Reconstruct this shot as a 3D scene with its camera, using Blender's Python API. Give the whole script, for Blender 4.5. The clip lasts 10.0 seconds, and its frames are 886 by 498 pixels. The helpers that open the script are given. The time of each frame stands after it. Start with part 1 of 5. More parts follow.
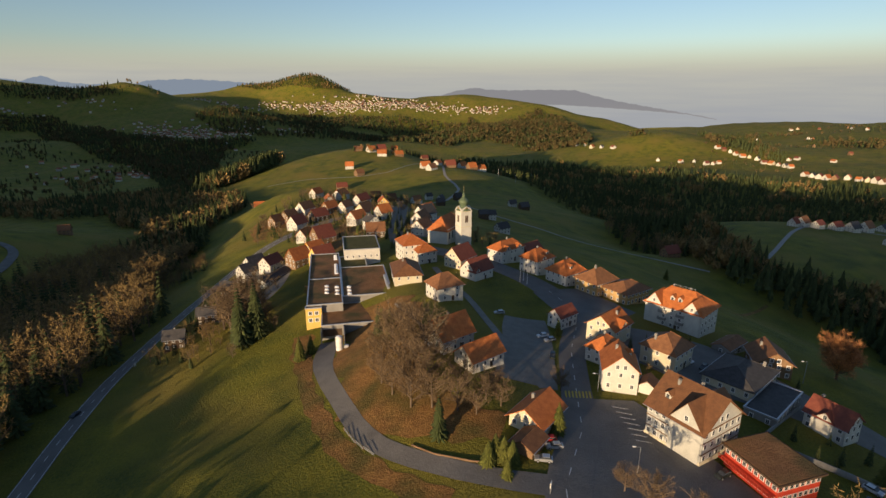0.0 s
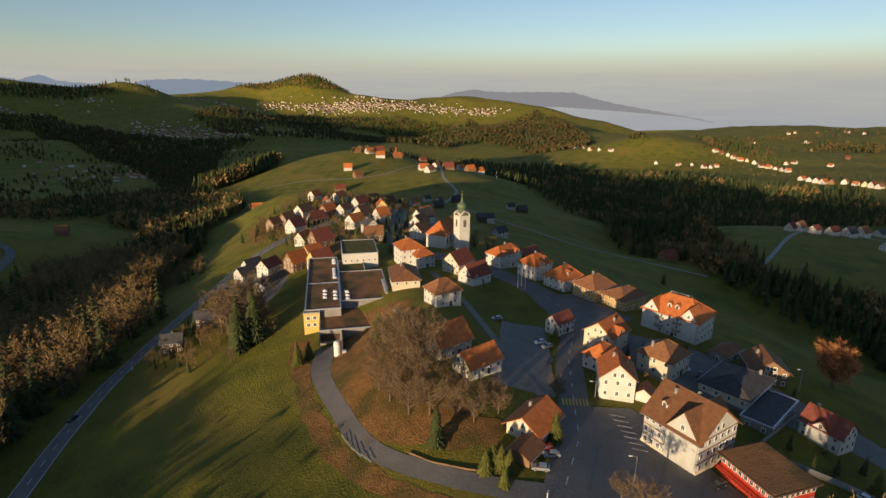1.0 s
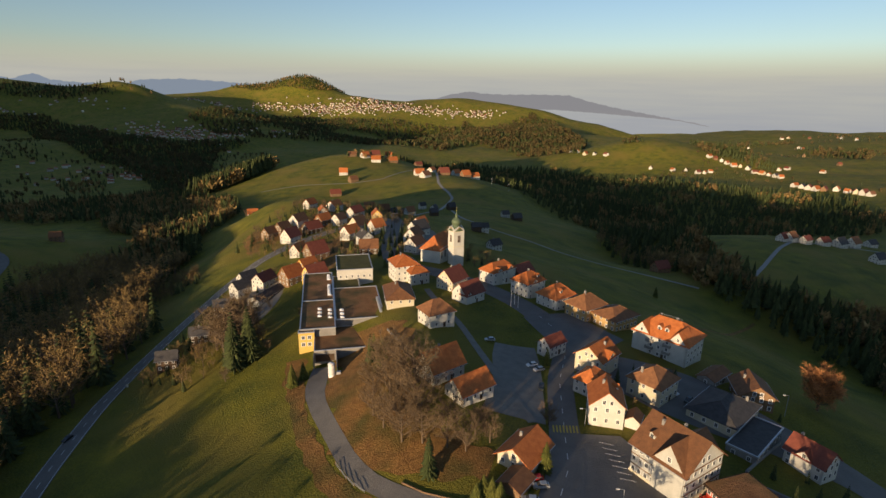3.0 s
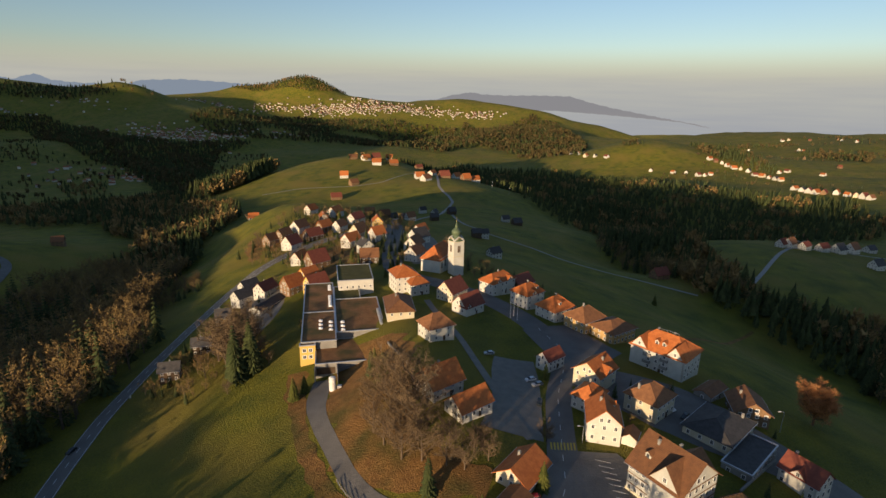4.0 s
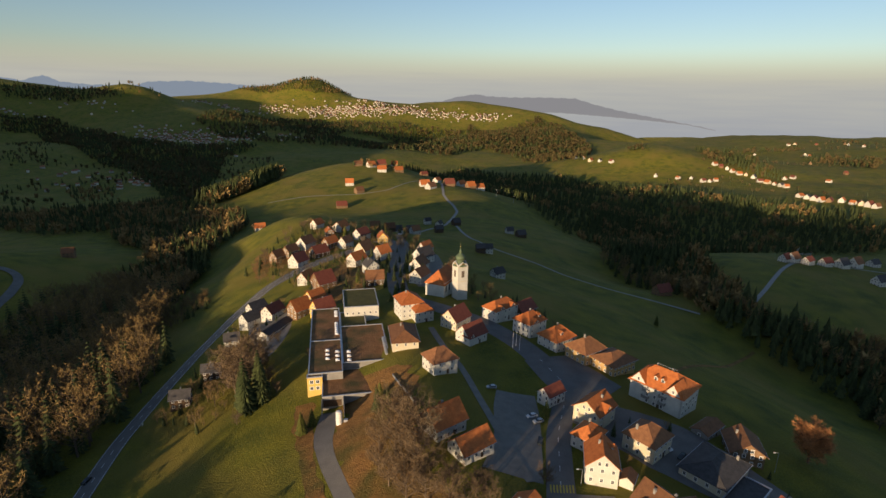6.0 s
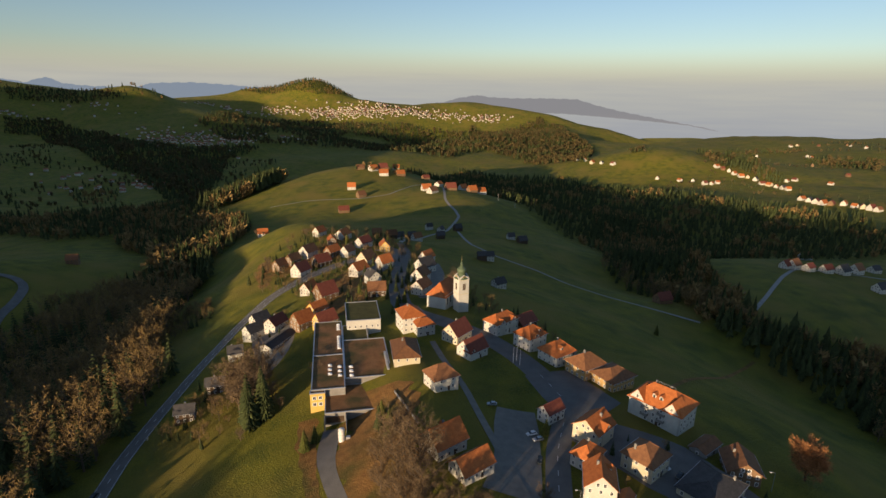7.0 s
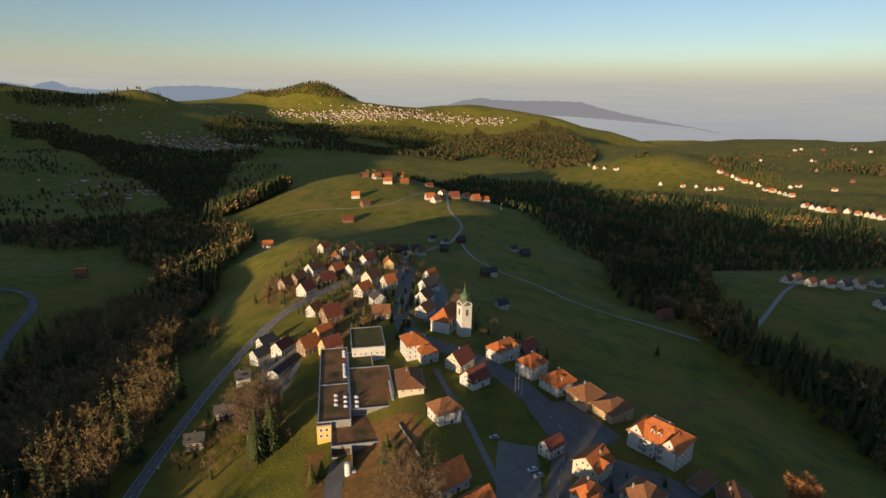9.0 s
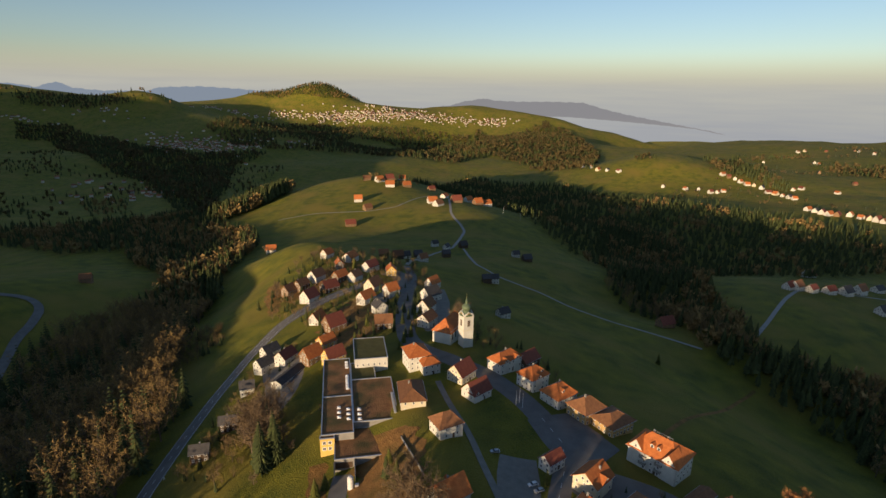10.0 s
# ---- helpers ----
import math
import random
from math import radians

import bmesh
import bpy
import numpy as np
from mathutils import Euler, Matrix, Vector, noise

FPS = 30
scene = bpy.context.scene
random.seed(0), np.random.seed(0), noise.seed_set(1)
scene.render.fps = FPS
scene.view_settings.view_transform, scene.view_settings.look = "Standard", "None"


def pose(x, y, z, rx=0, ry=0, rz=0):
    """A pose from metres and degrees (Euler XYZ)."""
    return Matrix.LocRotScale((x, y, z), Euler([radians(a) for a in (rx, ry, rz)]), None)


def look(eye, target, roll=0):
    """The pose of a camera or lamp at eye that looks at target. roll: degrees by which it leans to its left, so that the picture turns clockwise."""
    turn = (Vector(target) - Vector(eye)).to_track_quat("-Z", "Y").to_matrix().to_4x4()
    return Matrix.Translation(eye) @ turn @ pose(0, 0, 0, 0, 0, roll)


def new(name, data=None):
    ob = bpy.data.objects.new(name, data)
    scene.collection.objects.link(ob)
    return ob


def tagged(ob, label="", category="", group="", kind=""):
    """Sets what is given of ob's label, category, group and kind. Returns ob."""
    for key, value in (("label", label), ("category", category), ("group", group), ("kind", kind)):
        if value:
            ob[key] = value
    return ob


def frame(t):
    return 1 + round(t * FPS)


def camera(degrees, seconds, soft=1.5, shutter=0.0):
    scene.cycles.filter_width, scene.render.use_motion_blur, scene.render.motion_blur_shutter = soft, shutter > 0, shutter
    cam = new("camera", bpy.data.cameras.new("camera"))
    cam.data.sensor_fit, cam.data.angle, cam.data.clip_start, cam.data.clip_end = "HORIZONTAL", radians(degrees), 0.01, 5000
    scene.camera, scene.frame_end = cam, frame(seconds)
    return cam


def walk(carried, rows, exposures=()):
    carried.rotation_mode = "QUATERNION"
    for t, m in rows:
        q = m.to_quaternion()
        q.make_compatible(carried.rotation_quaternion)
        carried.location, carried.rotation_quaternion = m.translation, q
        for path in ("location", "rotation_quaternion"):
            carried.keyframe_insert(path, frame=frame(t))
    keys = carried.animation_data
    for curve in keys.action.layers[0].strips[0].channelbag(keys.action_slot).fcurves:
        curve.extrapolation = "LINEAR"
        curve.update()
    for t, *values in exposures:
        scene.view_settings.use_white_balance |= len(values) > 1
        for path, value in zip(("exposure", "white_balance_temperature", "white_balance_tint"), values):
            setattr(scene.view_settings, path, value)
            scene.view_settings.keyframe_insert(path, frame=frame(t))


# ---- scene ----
cam = camera(79.5, 10.0)
PATH = [
    (0.0, 0.00, 0.00, 88.00, 73.300, -0.000, 0.000),
    (0.5, -0.06, -0.01, 88.74, 73.363, -0.179, -0.071),
    (1.0, -0.15, 0.06, 89.93, 73.421, -0.360, -0.127),
    (1.5, -0.06, 0.11, 91.82, 73.453, -0.528, -0.258),
    (2.0, 0.04, 0.12, 94.04, 73.461, -0.686, -0.388),
    (2.5, 0.16, 0.10, 96.32, 73.497, -0.762, -0.501),
    (4.0, 0.41, -0.58, 105.29, 73.514, -0.897, -0.454),
    (4.5, 0.33, -0.86, 109.06, 73.512, -0.998, -0.286),
    (5.0, 0.23, -1.17, 112.94, 73.547, -1.010, -0.145),
    (5.5, 0.24, -1.43, 117.26, 73.511, -1.005, -0.007),
    (7.0, 0.51, -2.18, 130.08, 73.492, -0.916, 0.272),
    (7.5, 0.55, -2.49, 134.26, 73.495, -0.850, 0.418),
    (8.0, 0.47, -2.76, 138.64, 73.528, -0.794, 0.466),
    (8.5, 0.34, -3.04, 142.95, 73.546, -0.803, 0.543),
    (9.0, 0.32, -3.34, 147.30, 73.554, -0.830, 0.642),
    (9.5, 0.34, -3.68, 151.59, 73.553, -0.811, 0.800),
    (10.0, 0.33, -4.04, 155.00, 73.538, -0.856, 0.903),
]
walk(cam, [(t, pose(x, y, z, rx, ry, rz)) for t, x, y, z, rx, ry, rz in PATH], exposures=[(0.0, 0.42, 6420, 19.5), (10.0, 0.42, 6420, 19.5)])

# ---- light: low sun behind the camera's left, clear sky ----
SUN_UP, SUN_FROM = 6.2, (-0.52, -0.85)
world = bpy.data.worlds.new("sky")
scene.world = world
world.use_nodes = True
wn = world.node_tree.nodes
sky = wn.new("ShaderNodeTexSky")
sky.sky_type = "NISHITA"
sky.sun_disc = False
sky.sun_elevation = radians(SUN_UP)
sky.sun_rotation = math.atan2(SUN_FROM[0], SUN_FROM[1])
sky.altitude = 900
sky.air_density = 1.0
sky.dust_density = 0.8
sky.ozone_density = 1.9
world.node_tree.links.new(sky.outputs[0], wn["Background"].inputs[0])
wn["Background"].inputs[1].default_value = 0.122
sun = new("sun", bpy.data.lights.new("sun", "SUN"))
sun.data.energy = 5.0
sun.data.angle = radians(0.6)
sun.data.color = (1.0, 0.755, 0.43)
sun.matrix_world = look((0, 0, 500), (-SUN_FROM[0] * 100, -SUN_FROM[1] * 100, 500 - 100 * math.tan(radians(SUN_UP))))


# ---- materials ----
def material(name, low, high, scale=1.0, rough=0.8, fine=8.0, bump=0.15, metal=0.0, vary=0.0, island=0.0, third=None, third_scale=0.2, spec=0.3):
    """Two-scale mottling between two colours in metres, a third colour in large patches, fine relief, and variation per object or per piece."""
    m = bpy.data.materials.new(name)
    m.use_nodes = True
    n, l = m.node_tree.nodes, m.node_tree.links
    b = n["Principled BSDF"]
    b.inputs["Roughness"].default_value = rough
    b.inputs["Metallic"].default_value = metal
    b.inputs["Specular IOR Level"].default_value = spec
    g = n.new("ShaderNodeNewGeometry")
    big = n.new("ShaderNodeTexNoise")
    big.inputs["Scale"].default_value = scale
    big.inputs["Detail"].default_value = 5
    l.new(g.outputs["Position"], big.inputs["Vector"])
    small = n.new("ShaderNodeTexNoise")
    small.inputs["Scale"].default_value = scale * fine
    small.inputs["Detail"].default_value = 4
    l.new(g.outputs["Position"], small.inputs["Vector"])
    mean = n.new("ShaderNodeMath")
    mean.operation = "MULTIPLY_ADD"
    l.new(small.outputs["Fac"], mean.inputs[0])
    mean.inputs[1].default_value = 0.45
    half = n.new("ShaderNodeMath")
    half.operation = "MULTIPLY"
    l.new(big.outputs["Fac"], half.inputs[0])
    half.inputs[1].default_value = 0.55
    l.new(half.outputs[0], mean.inputs[2])
    ramp = n.new("ShaderNodeValToRGB")
    ramp.color_ramp.elements[0].position, ramp.color_ramp.elements[1].position = 0.36, 0.64
    ramp.color_ramp.elements[0].color, ramp.color_ramp.elements[1].color = (*low, 1), (*high, 1)
    l.new(mean.outputs[0], ramp.inputs[0])
    out = ramp.outputs[0]
    if third:
        wide = n.new("ShaderNodeTexNoise")
        wide.inputs["Scale"].default_value = third_scale
        wide.inputs["Detail"].default_value = 3
        l.new(g.outputs["Position"], wide.inputs["Vector"])
        gate = n.new("ShaderNodeMapRange")
        gate.inputs["From Min"].default_value, gate.inputs["From Max"].default_value = 0.45, 0.68
        l.new(wide.outputs["Fac"], gate.inputs["Value"])
        mix = n.new("ShaderNodeMix")
        mix.data_type = "RGBA"
        l.new(gate.outputs[0], mix.inputs[0])
        l.new(out, mix.inputs[6])
        mix.inputs[7].default_value = (*third, 1)
        out = mix.outputs[2]
    if vary or island:
        hsv = n.new("ShaderNodeHueSaturation")
        span = n.new("ShaderNodeMapRange")
        k = vary or island
        span.inputs["To Min"].default_value, span.inputs["To Max"].default_value = 1 - k, 1 + k
        if vary:
            l.new(n.new("ShaderNodeObjectInfo").outputs["Random"], span.inputs["Value"])
        else:
            l.new(g.outputs["Random Per Island"], span.inputs["Value"])
        l.new(span.outputs[0], hsv.inputs["Value"])
        l.new(out, hsv.inputs["Color"])
        out = hsv.outputs[0]
    l.new(out, b.inputs["Base Color"])
    if bump:
        bp = n.new("ShaderNodeBump")
        bp.inputs["Strength"].default_value = bump
        bp.inputs["Distance"].default_value = 0.3 / scale if scale > 0.3 else 1.0
        l.new(mean.outputs[0], bp.inputs["Height"])
        l.new(bp.outputs[0], b.inputs["Normal"])
    return m


def tile_material(name, low, high):
    """Clay tiles: courses every 0.35 m up the slope, mottled, each roof a little different."""
    m = material(name, low, high, 0.7, 0.75, 6, 0.0, vary=0.18)
    n, l = m.node_tree.nodes, m.node_tree.links
    tc = n.new("ShaderNodeTexCoord")
    w = n.new("ShaderNodeTexWave")
    w.wave_type, w.bands_direction = "BANDS", "Z"
    w.inputs["Scale"].default_value = 1.1
    w.inputs["Distortion"].default_value = 0.3
    l.new(tc.outputs["Object"], w.inputs["Vector"])
    bp = n.new("ShaderNodeBump")
    bp.inputs["Strength"].default_value, bp.inputs["Distance"].default_value = 0.5, 0.05
    l.new(w.outputs["Fac"], bp.inputs["Height"])
    l.new(bp.outputs[0], n["Principled BSDF"].inputs["Normal"])
    return m


def grass_relief(m, strength):
    """Upright blades and tussocks: they catch a low sun far better than a smooth sheet."""
    n, l = m.node_tree.nodes, m.node_tree.links
    g = n.new("ShaderNodeNewGeometry")
    a = n.new("ShaderNodeTexNoise")
    a.inputs["Scale"].default_value = 1.3
    a.inputs["Detail"].default_value = 6
    a.inputs["Roughness"].default_value = 0.7
    l.new(g.outputs["Position"], a.inputs["Vector"])
    b = n.new("ShaderNodeBump")
    b.inputs["Strength"].default_value = strength
    b.inputs["Distance"].default_value = 1.2
    l.new(a.outputs["Fac"], b.inputs["Height"])
    l.new(b.outputs[0], n["Principled BSDF"].inputs["Normal"])


GRASS = material("meadow grass", (0.070, 0.091, 0.008), (0.232, 0.205, 0.015), 0.06, 0.9, 22, 0.0, third=(0.218, 0.170, 0.025), third_scale=0.016)
grass_relief(GRASS, 1.0)
LEAFY = material("dead leaves and dry grass", (0.195, 0.096, 0.027), (0.35, 0.182, 0.052), 0.35, 0.95, 7, 0.5, third=(0.11, 0.09, 0.02), third_scale=0.07)
grass_relief(LEAFY, 0.9)
ASPHALT = material("asphalt", (0.125, 0.118, 0.108), (0.190, 0.178, 0.160), 0.15, 0.85, 25, 0.15)
grass_relief(ASPHALT, 0.22)
PATH = material("pale track", (0.27, 0.25, 0.22), (0.38, 0.36, 0.32), 0.3, 0.9, 20, 0.2)
GRAVEL = material("pale gravel", (0.16, 0.15, 0.13), (0.24, 0.22, 0.19), 0.3, 0.9, 20, 0.2)
PAINT = material("road paint", (0.55, 0.55, 0.52), (0.75, 0.75, 0.72), 0.8, 0.7, 9, 0.05)
YELLOW_PAINT = material("yellow road paint", (0.50, 0.36, 0.05), (0.62, 0.46, 0.08), 0.8, 0.7, 9, 0.05)
ORANGE_TILE = tile_material("orange clay tile", (0.34, 0.095, 0.025), (0.52, 0.17, 0.045))
BROWN_TILE = tile_material("brown clay tile", (0.15, 0.068, 0.032), (0.25, 0.115, 0.05))
RED_TILE = tile_material("dark red clay tile", (0.15, 0.042, 0.028), (0.23, 0.07, 0.04))
SLATE = tile_material("dark grey slate", (0.045, 0.043, 0.043), (0.085, 0.080, 0.078))
WHITE = material("white plaster", (0.48, 0.465, 0.41), (0.61, 0.595, 0.53), 0.25, 0.85, 12, 0.08, vary=0.06)
CREAM = material("cream plaster", (0.50, 0.44, 0.31), (0.60, 0.54, 0.39), 0.25, 0.85, 12, 0.08, vary=0.08)
YELLOW = material("yellow plaster", (0.62, 0.40, 0.10), (0.70, 0.48, 0.15), 0.25, 0.85, 12, 0.08)
PALE = material("pale shingle", (0.42, 0.42, 0.375), (0.56, 0.555, 0.50), 0.4, 0.85, 10, 0.15, vary=0.05)
TIMBER = material("weathered timber", (0.14, 0.085, 0.045), (0.26, 0.16, 0.085), 0.6, 0.85, 6, 0.3, vary=0.15)
DARK_TIMBER = material("dark timber", (0.055, 0.035, 0.022), (0.11, 0.07, 0.04), 0.6, 0.85, 6, 0.3, vary=0.15)
RED_PAINT = material("red painted boards", (0.50, 0.050, 0.025), (0.62, 0.075, 0.035), 0.5, 0.6, 8, 0.1)
OCHRE = material("ochre plaster", (0.42, 0.27, 0.11), (0.55, 0.36, 0.15), 0.3, 0.85, 10, 0.1)
FLAT_ROOF = material("planted flat roof", (0.21, 0.100, 0.040), (0.35, 0.175, 0.072), 0.25, 0.95, 9, 0.4, third=(0.10, 0.085, 0.03), third_scale=0.08)
grass_relief(FLAT_ROOF, 0.8)
MOSS = material("mossy flat roof", (0.080, 0.075, 0.020), (0.13, 0.115, 0.035), 0.25, 0.95, 9, 0.4)
grass_relief(MOSS, 0.8)
METAL = material("zinc sheet", (0.42, 0.43, 0.45), (0.55, 0.56, 0.58), 0.5, 0.45, 8, 0.03, metal=0.6)
CONCRETE = material("concrete", (0.20, 0.19, 0.175), (0.29, 0.28, 0.255), 0.35, 0.9, 12, 0.15)
GLASS = material("dark window glass", (0.040, 0.046, 0.054), (0.075, 0.082, 0.09), 0.5, 0.12, 4, 0.0, spec=0.6)
FRAME = material("white window frame", (0.62, 0.61, 0.58), (0.75, 0.74, 0.70), 1.0, 0.6, 6, 0.0)
DOME = material("skylight plastic", (0.65, 0.66, 0.68), (0.78, 0.79, 0.80), 1.0, 0.35, 6, 0.0)
COPPER = material("green copper", (0.075, 0.115, 0.07), (0.15, 0.19, 0.105), 0.8, 0.6, 6, 0.1, metal=0.2)
GOLD = material("gilding", (0.7, 0.5, 0.15), (0.8, 0.6, 0.2), 2.0, 0.3, 5, 0.0, metal=0.9)
BARK = material("bark", (0.085, 0.062, 0.042), (0.17, 0.125, 0.085), 1.5, 0.95, 6, 0.4)
TWIG = material("bare twigs", (0.115, 0.078, 0.042), (0.225, 0.152, 0.080), 0.5, 0.95, 8, 0.0, island=0.35)
DIM_TWIG = material("brown winter crowns", (0.150, 0.102, 0.038), (0.30, 0.195, 0.070), 0.06, 0.95, 20, 0.0, island=0.4)
# far copy of the crown brown; shade inside the crowns is put into its colour
FAR_TWIG = material("far brown crowns darkened for self-shade", (0.055, 0.046, 0.018), (0.120, 0.086, 0.032), 0.012, 0.95, 20, 0.0, island=0.35)
ORANGE_TWIG = material("orange beech leaves", (0.34, 0.14, 0.05), (0.52, 0.24, 0.09), 0.5, 0.9, 8, 0.0, island=0.3)
NEEDLE = material("fir needles", (0.027, 0.041, 0.012), (0.070, 0.084, 0.025), 0.12, 0.9, 14, 0.0, island=0.35)
SHRUB = material("yew and thuja", (0.062, 0.076, 0.014), (0.135, 0.135, 0.026), 0.3, 0.9, 14, 0.0, island=0.35)
RUBBER = material("tyre rubber", (0.015, 0.015, 0.015), (0.03, 0.03, 0.03), 3.0, 0.9, 6, 0.0)
CAR_WHITE = material("white car paint", (0.66, 0.66, 0.66), (0.74, 0.74, 0.74), 1.0, 0.25, 5, 0.0, spec=0.5)
CAR_SILVER = material("silver car paint", (0.40, 0.41, 0.42), (0.50, 0.51, 0.52), 1.0, 0.3, 5, 0.0, metal=0.5)
CAR_DARK = material("dark car paint", (0.020, 0.026, 0.024), (0.04, 0.045, 0.042), 1.0, 0.25, 5, 0.0, spec=0.5)
CAR_RED = material("red car paint", (0.42, 0.02, 0.02), (0.52, 0.04, 0.03), 1.0, 0.3, 5, 0.0, spec=0.5)
LAMP_GREY = material("galvanised steel", (0.35, 0.36, 0.37), (0.48, 0.49, 0.50), 2.0, 0.5, 5, 0.0, metal=0.7)

# ---- land: hills and hollows as (x, y, reach, height) ----
NEAR_FORMS = [
    (-160, 120, 55, -8.4), (0, 280, 55, 17.6), (0, 164, 22, 4.4), (80, 200, 55, 13.4),
    (-200, 40, 55, -15.4), (16, 100, 22, 3.1), (200, 80, 55, -6.4), (-80, 360, 55, 6.5),
    (-16, 212, 22, 8.2), (-120, 40, 55, -13.6), (-200, 240, 55, -2.1), (200, 560, 55, -16.4),
    (-160, 600, 55, 17.4), (-64, 180, 22, 5.2), (40, 520, 55, -7.8), (32, 180, 22, 3.2),
    (200, 400, 55, -7.1), (-200, 640, 55, 25.5), (-200, 480, 55, 10.3), (80, 360, 55, 9.7),
    (0, 40, 55, 10.0), (-64, 228, 22, 2.7), (0, 132, 22, 6.4), (-16, 100, 22, -1.5),
]
NEAR_FORMS_B = [
    (32, 228, 22, 3.6), (-48, 212, 22, 3.1), (-40, 640, 55, -8.8), (-64, 116, 22, 6.4),
    (240, 200, 55, -12.6), (200, 40, 55, -13.9), (0, 196, 22, 4.7), (-200, 360, 55, -4.0),
    (-120, 200, 55, -2.0), (240, 320, 55, -11.5), (80, 440, 55, -8.7), (0, 400, 55, 11.0),
    (-80, 280, 55, 6.6), (240, 520, 55, -8.1), (160, 240, 55, 7.4), (-160, 400, 55, 9.6),
    (-160, 520, 55, 14.2), (32, 196, 22, -3.9), (-32, 164, 22, 3.2), (240, 120, 55, 8.1),
    (240, 600, 55, -6.3), (-16, 228, 22, 1.7), (-64, 148, 22, -1.9), (16, 228, 22, -2.6),
]
NEAR_FORMS_C = [
    (-80, 560, 55, 3.1), (120, 120, 55, 7.8), (32, 132, 22, 1.2), (-32, 196, 22, -10.6),
    (160, 160, 55, -4.1), (-16, 180, 22, 7.9),
]
MIDDLE_FORMS = [
    (360, 280, 110, -42.1), (-360, 280, 110, -41.1), (-40, 520, 110, 33.7), (360, -40, 110, -34.2),
    (-280, 520, 110, -37.6), (-120, -200, 110, -6.3), (360, 520, 110, 14.2), (40, 1000, 110, 28.8),
    (-360, 120, 110, -34.3), (-440, 840, 110, -18.8), (-520, 520, 110, 25.7), (-200, 1320, 110, 24.6),
    (-360, -200, 110, 9.1), (600, 120, 110, -30.9), (40, 760, 110, 10.1), (-120, 920, 110, -16.8),
    (440, 680, 110, 18.1), (-520, 120, 110, 23.0), (-120, 1480, 110, 28.5), (-200, -120, 110, -20.1),
    (360, 840, 110, -26.1), (520, 440, 110, -19.5), (-600, 1080, 110, -15.5), (280, 1320, 110, -16.5),
]
MIDDLE_FORMS_B = [
    (-200, 760, 110, 10.3), (200, -200, 110, -2.7), (-600, 1480, 110, -8.3), (520, 1080, 110, -7.8),
    (-600, -40, 110, 22.5), (-440, 440, 110, 8.4), (-360, 1320, 110, 15.5), (-40, 1240, 110, 8.2),
    (-360, 760, 110, -5.6), (40, -120, 110, 5.3),
]
VALLEY_FORMS = [
    (480, 860, 250, -23.5), (-240, 1220, 250, 48.4), (840, 1940, 250, 27.2), (-780, 860, 250, -9.8),
    (-780, 500, 250, -17.6), (1020, 860, 250, -11.0), (840, 2120, 250, 27.7), (300, 1760, 250, -28.3),
    (1200, 1940, 250, -12.8), (660, 1220, 250, -13.2), (-1100, 4750, 170, 105.2), (-2000, 3550, 170, 65.0),
    (-1700, 4750, 170, 67.3), (-2000, 4150, 170, -33.5), (-2300, 3400, 170, -41.8), (-650, 4450, 170, 28.6),
    (-800, 4150, 170, -34.5), (-2150, 3700, 170, 53.1), (-1550, 4450, 170, -45.7), (-500, 4750, 170, -27.8),
]
FAR_FORMS = [
    (100, -200, 550, 75.8), (-1100, 1400, 550, -33.1), (500, 1800, 550, -42.4), (-1500, -600, 550, 46.8),
    (-2500, 4000, 1300, 44.9), (-300, 2200, 550, -41.2), (1500, 4000, 1300, -40.4), (-1100, -1000, 550, 57.2),
    (-2300, 200, 550, 49.3), (-1100, 2600, 550, -21.3), (-1100, 4600, 550, 34.9), (1300, -1000, 550, 53.1),
    (-300, 3400, 550, -39.8), (-3500, 0, 1300, 74.8), (-1500, 5000, 1300, 51.3), (-1900, -200, 550, 50.6),
    (-3500, 4000, 1300, 49.2), (720, 2840, 300, -33.2), (-700, -1000, 550, 69.4), (-1900, 2600, 550, -44.2),
    (-700, 3400, 550, -32.4), (-2300, -200, 550, 52.9), (-3500, -1000, 1300, 66.2), (100, 4600, 550, 45.9),
]
FAR_FORMS_B = [
    (2100, 2600, 550, 23.5), (-700, 1800, 550, -47.3), (-1260, 4820, 300, 43.8), (-2360, 3500, 300, 39.3),
    (-500, -3000, 1300, 84.4), (-3500, 3000, 1300, 43.0), (-1500, 1000, 550, -25.1), (-2140, 2840, 300, -40.5),
    (-1100, 5000, 550, 46.2), (2500, 4000, 1300, -33.2), (100, 3400, 550, -32.0), (-700, 3800, 550, -35.6),
    (-4500, 0, 1300, 45.6), (2100, 4600, 550, 10.8), (280, 4600, 300, 75.8), (-1260, 3940, 300, -89.3),
    (1160, 4820, 300, -243.7), (2900, 5000, 550, -237.0), (-2140, 2620, 300, -55.4), (-3500, 3400, 550, 165.2),
    (1380, 3720, 300, -93.2), (-160, 3720, 300, -62.2), (-1260, 3280, 300, 51.9), (2100, 3400, 550, 25.4),
]
FAR_FORMS_C = [
    (940, 4160, 300, 28.9), (-2800, 2840, 300, -89.8), (-1900, 1800, 550, -45.0), (1600, 4380, 300, -117.1),
    (280, 4160, 300, -60.3), (280, 3280, 300, 50.0), (500, 2620, 300, -21.5), (-160, 4380, 300, 43.8),
    (720, 4600, 300, 78.0),
]

LAND = np.array(NEAR_FORMS + NEAR_FORMS_B + NEAR_FORMS_C + MIDDLE_FORMS + MIDDLE_FORMS_B + VALLEY_FORMS + FAR_FORMS + FAR_FORMS_B + FAR_FORMS_C, dtype=float)
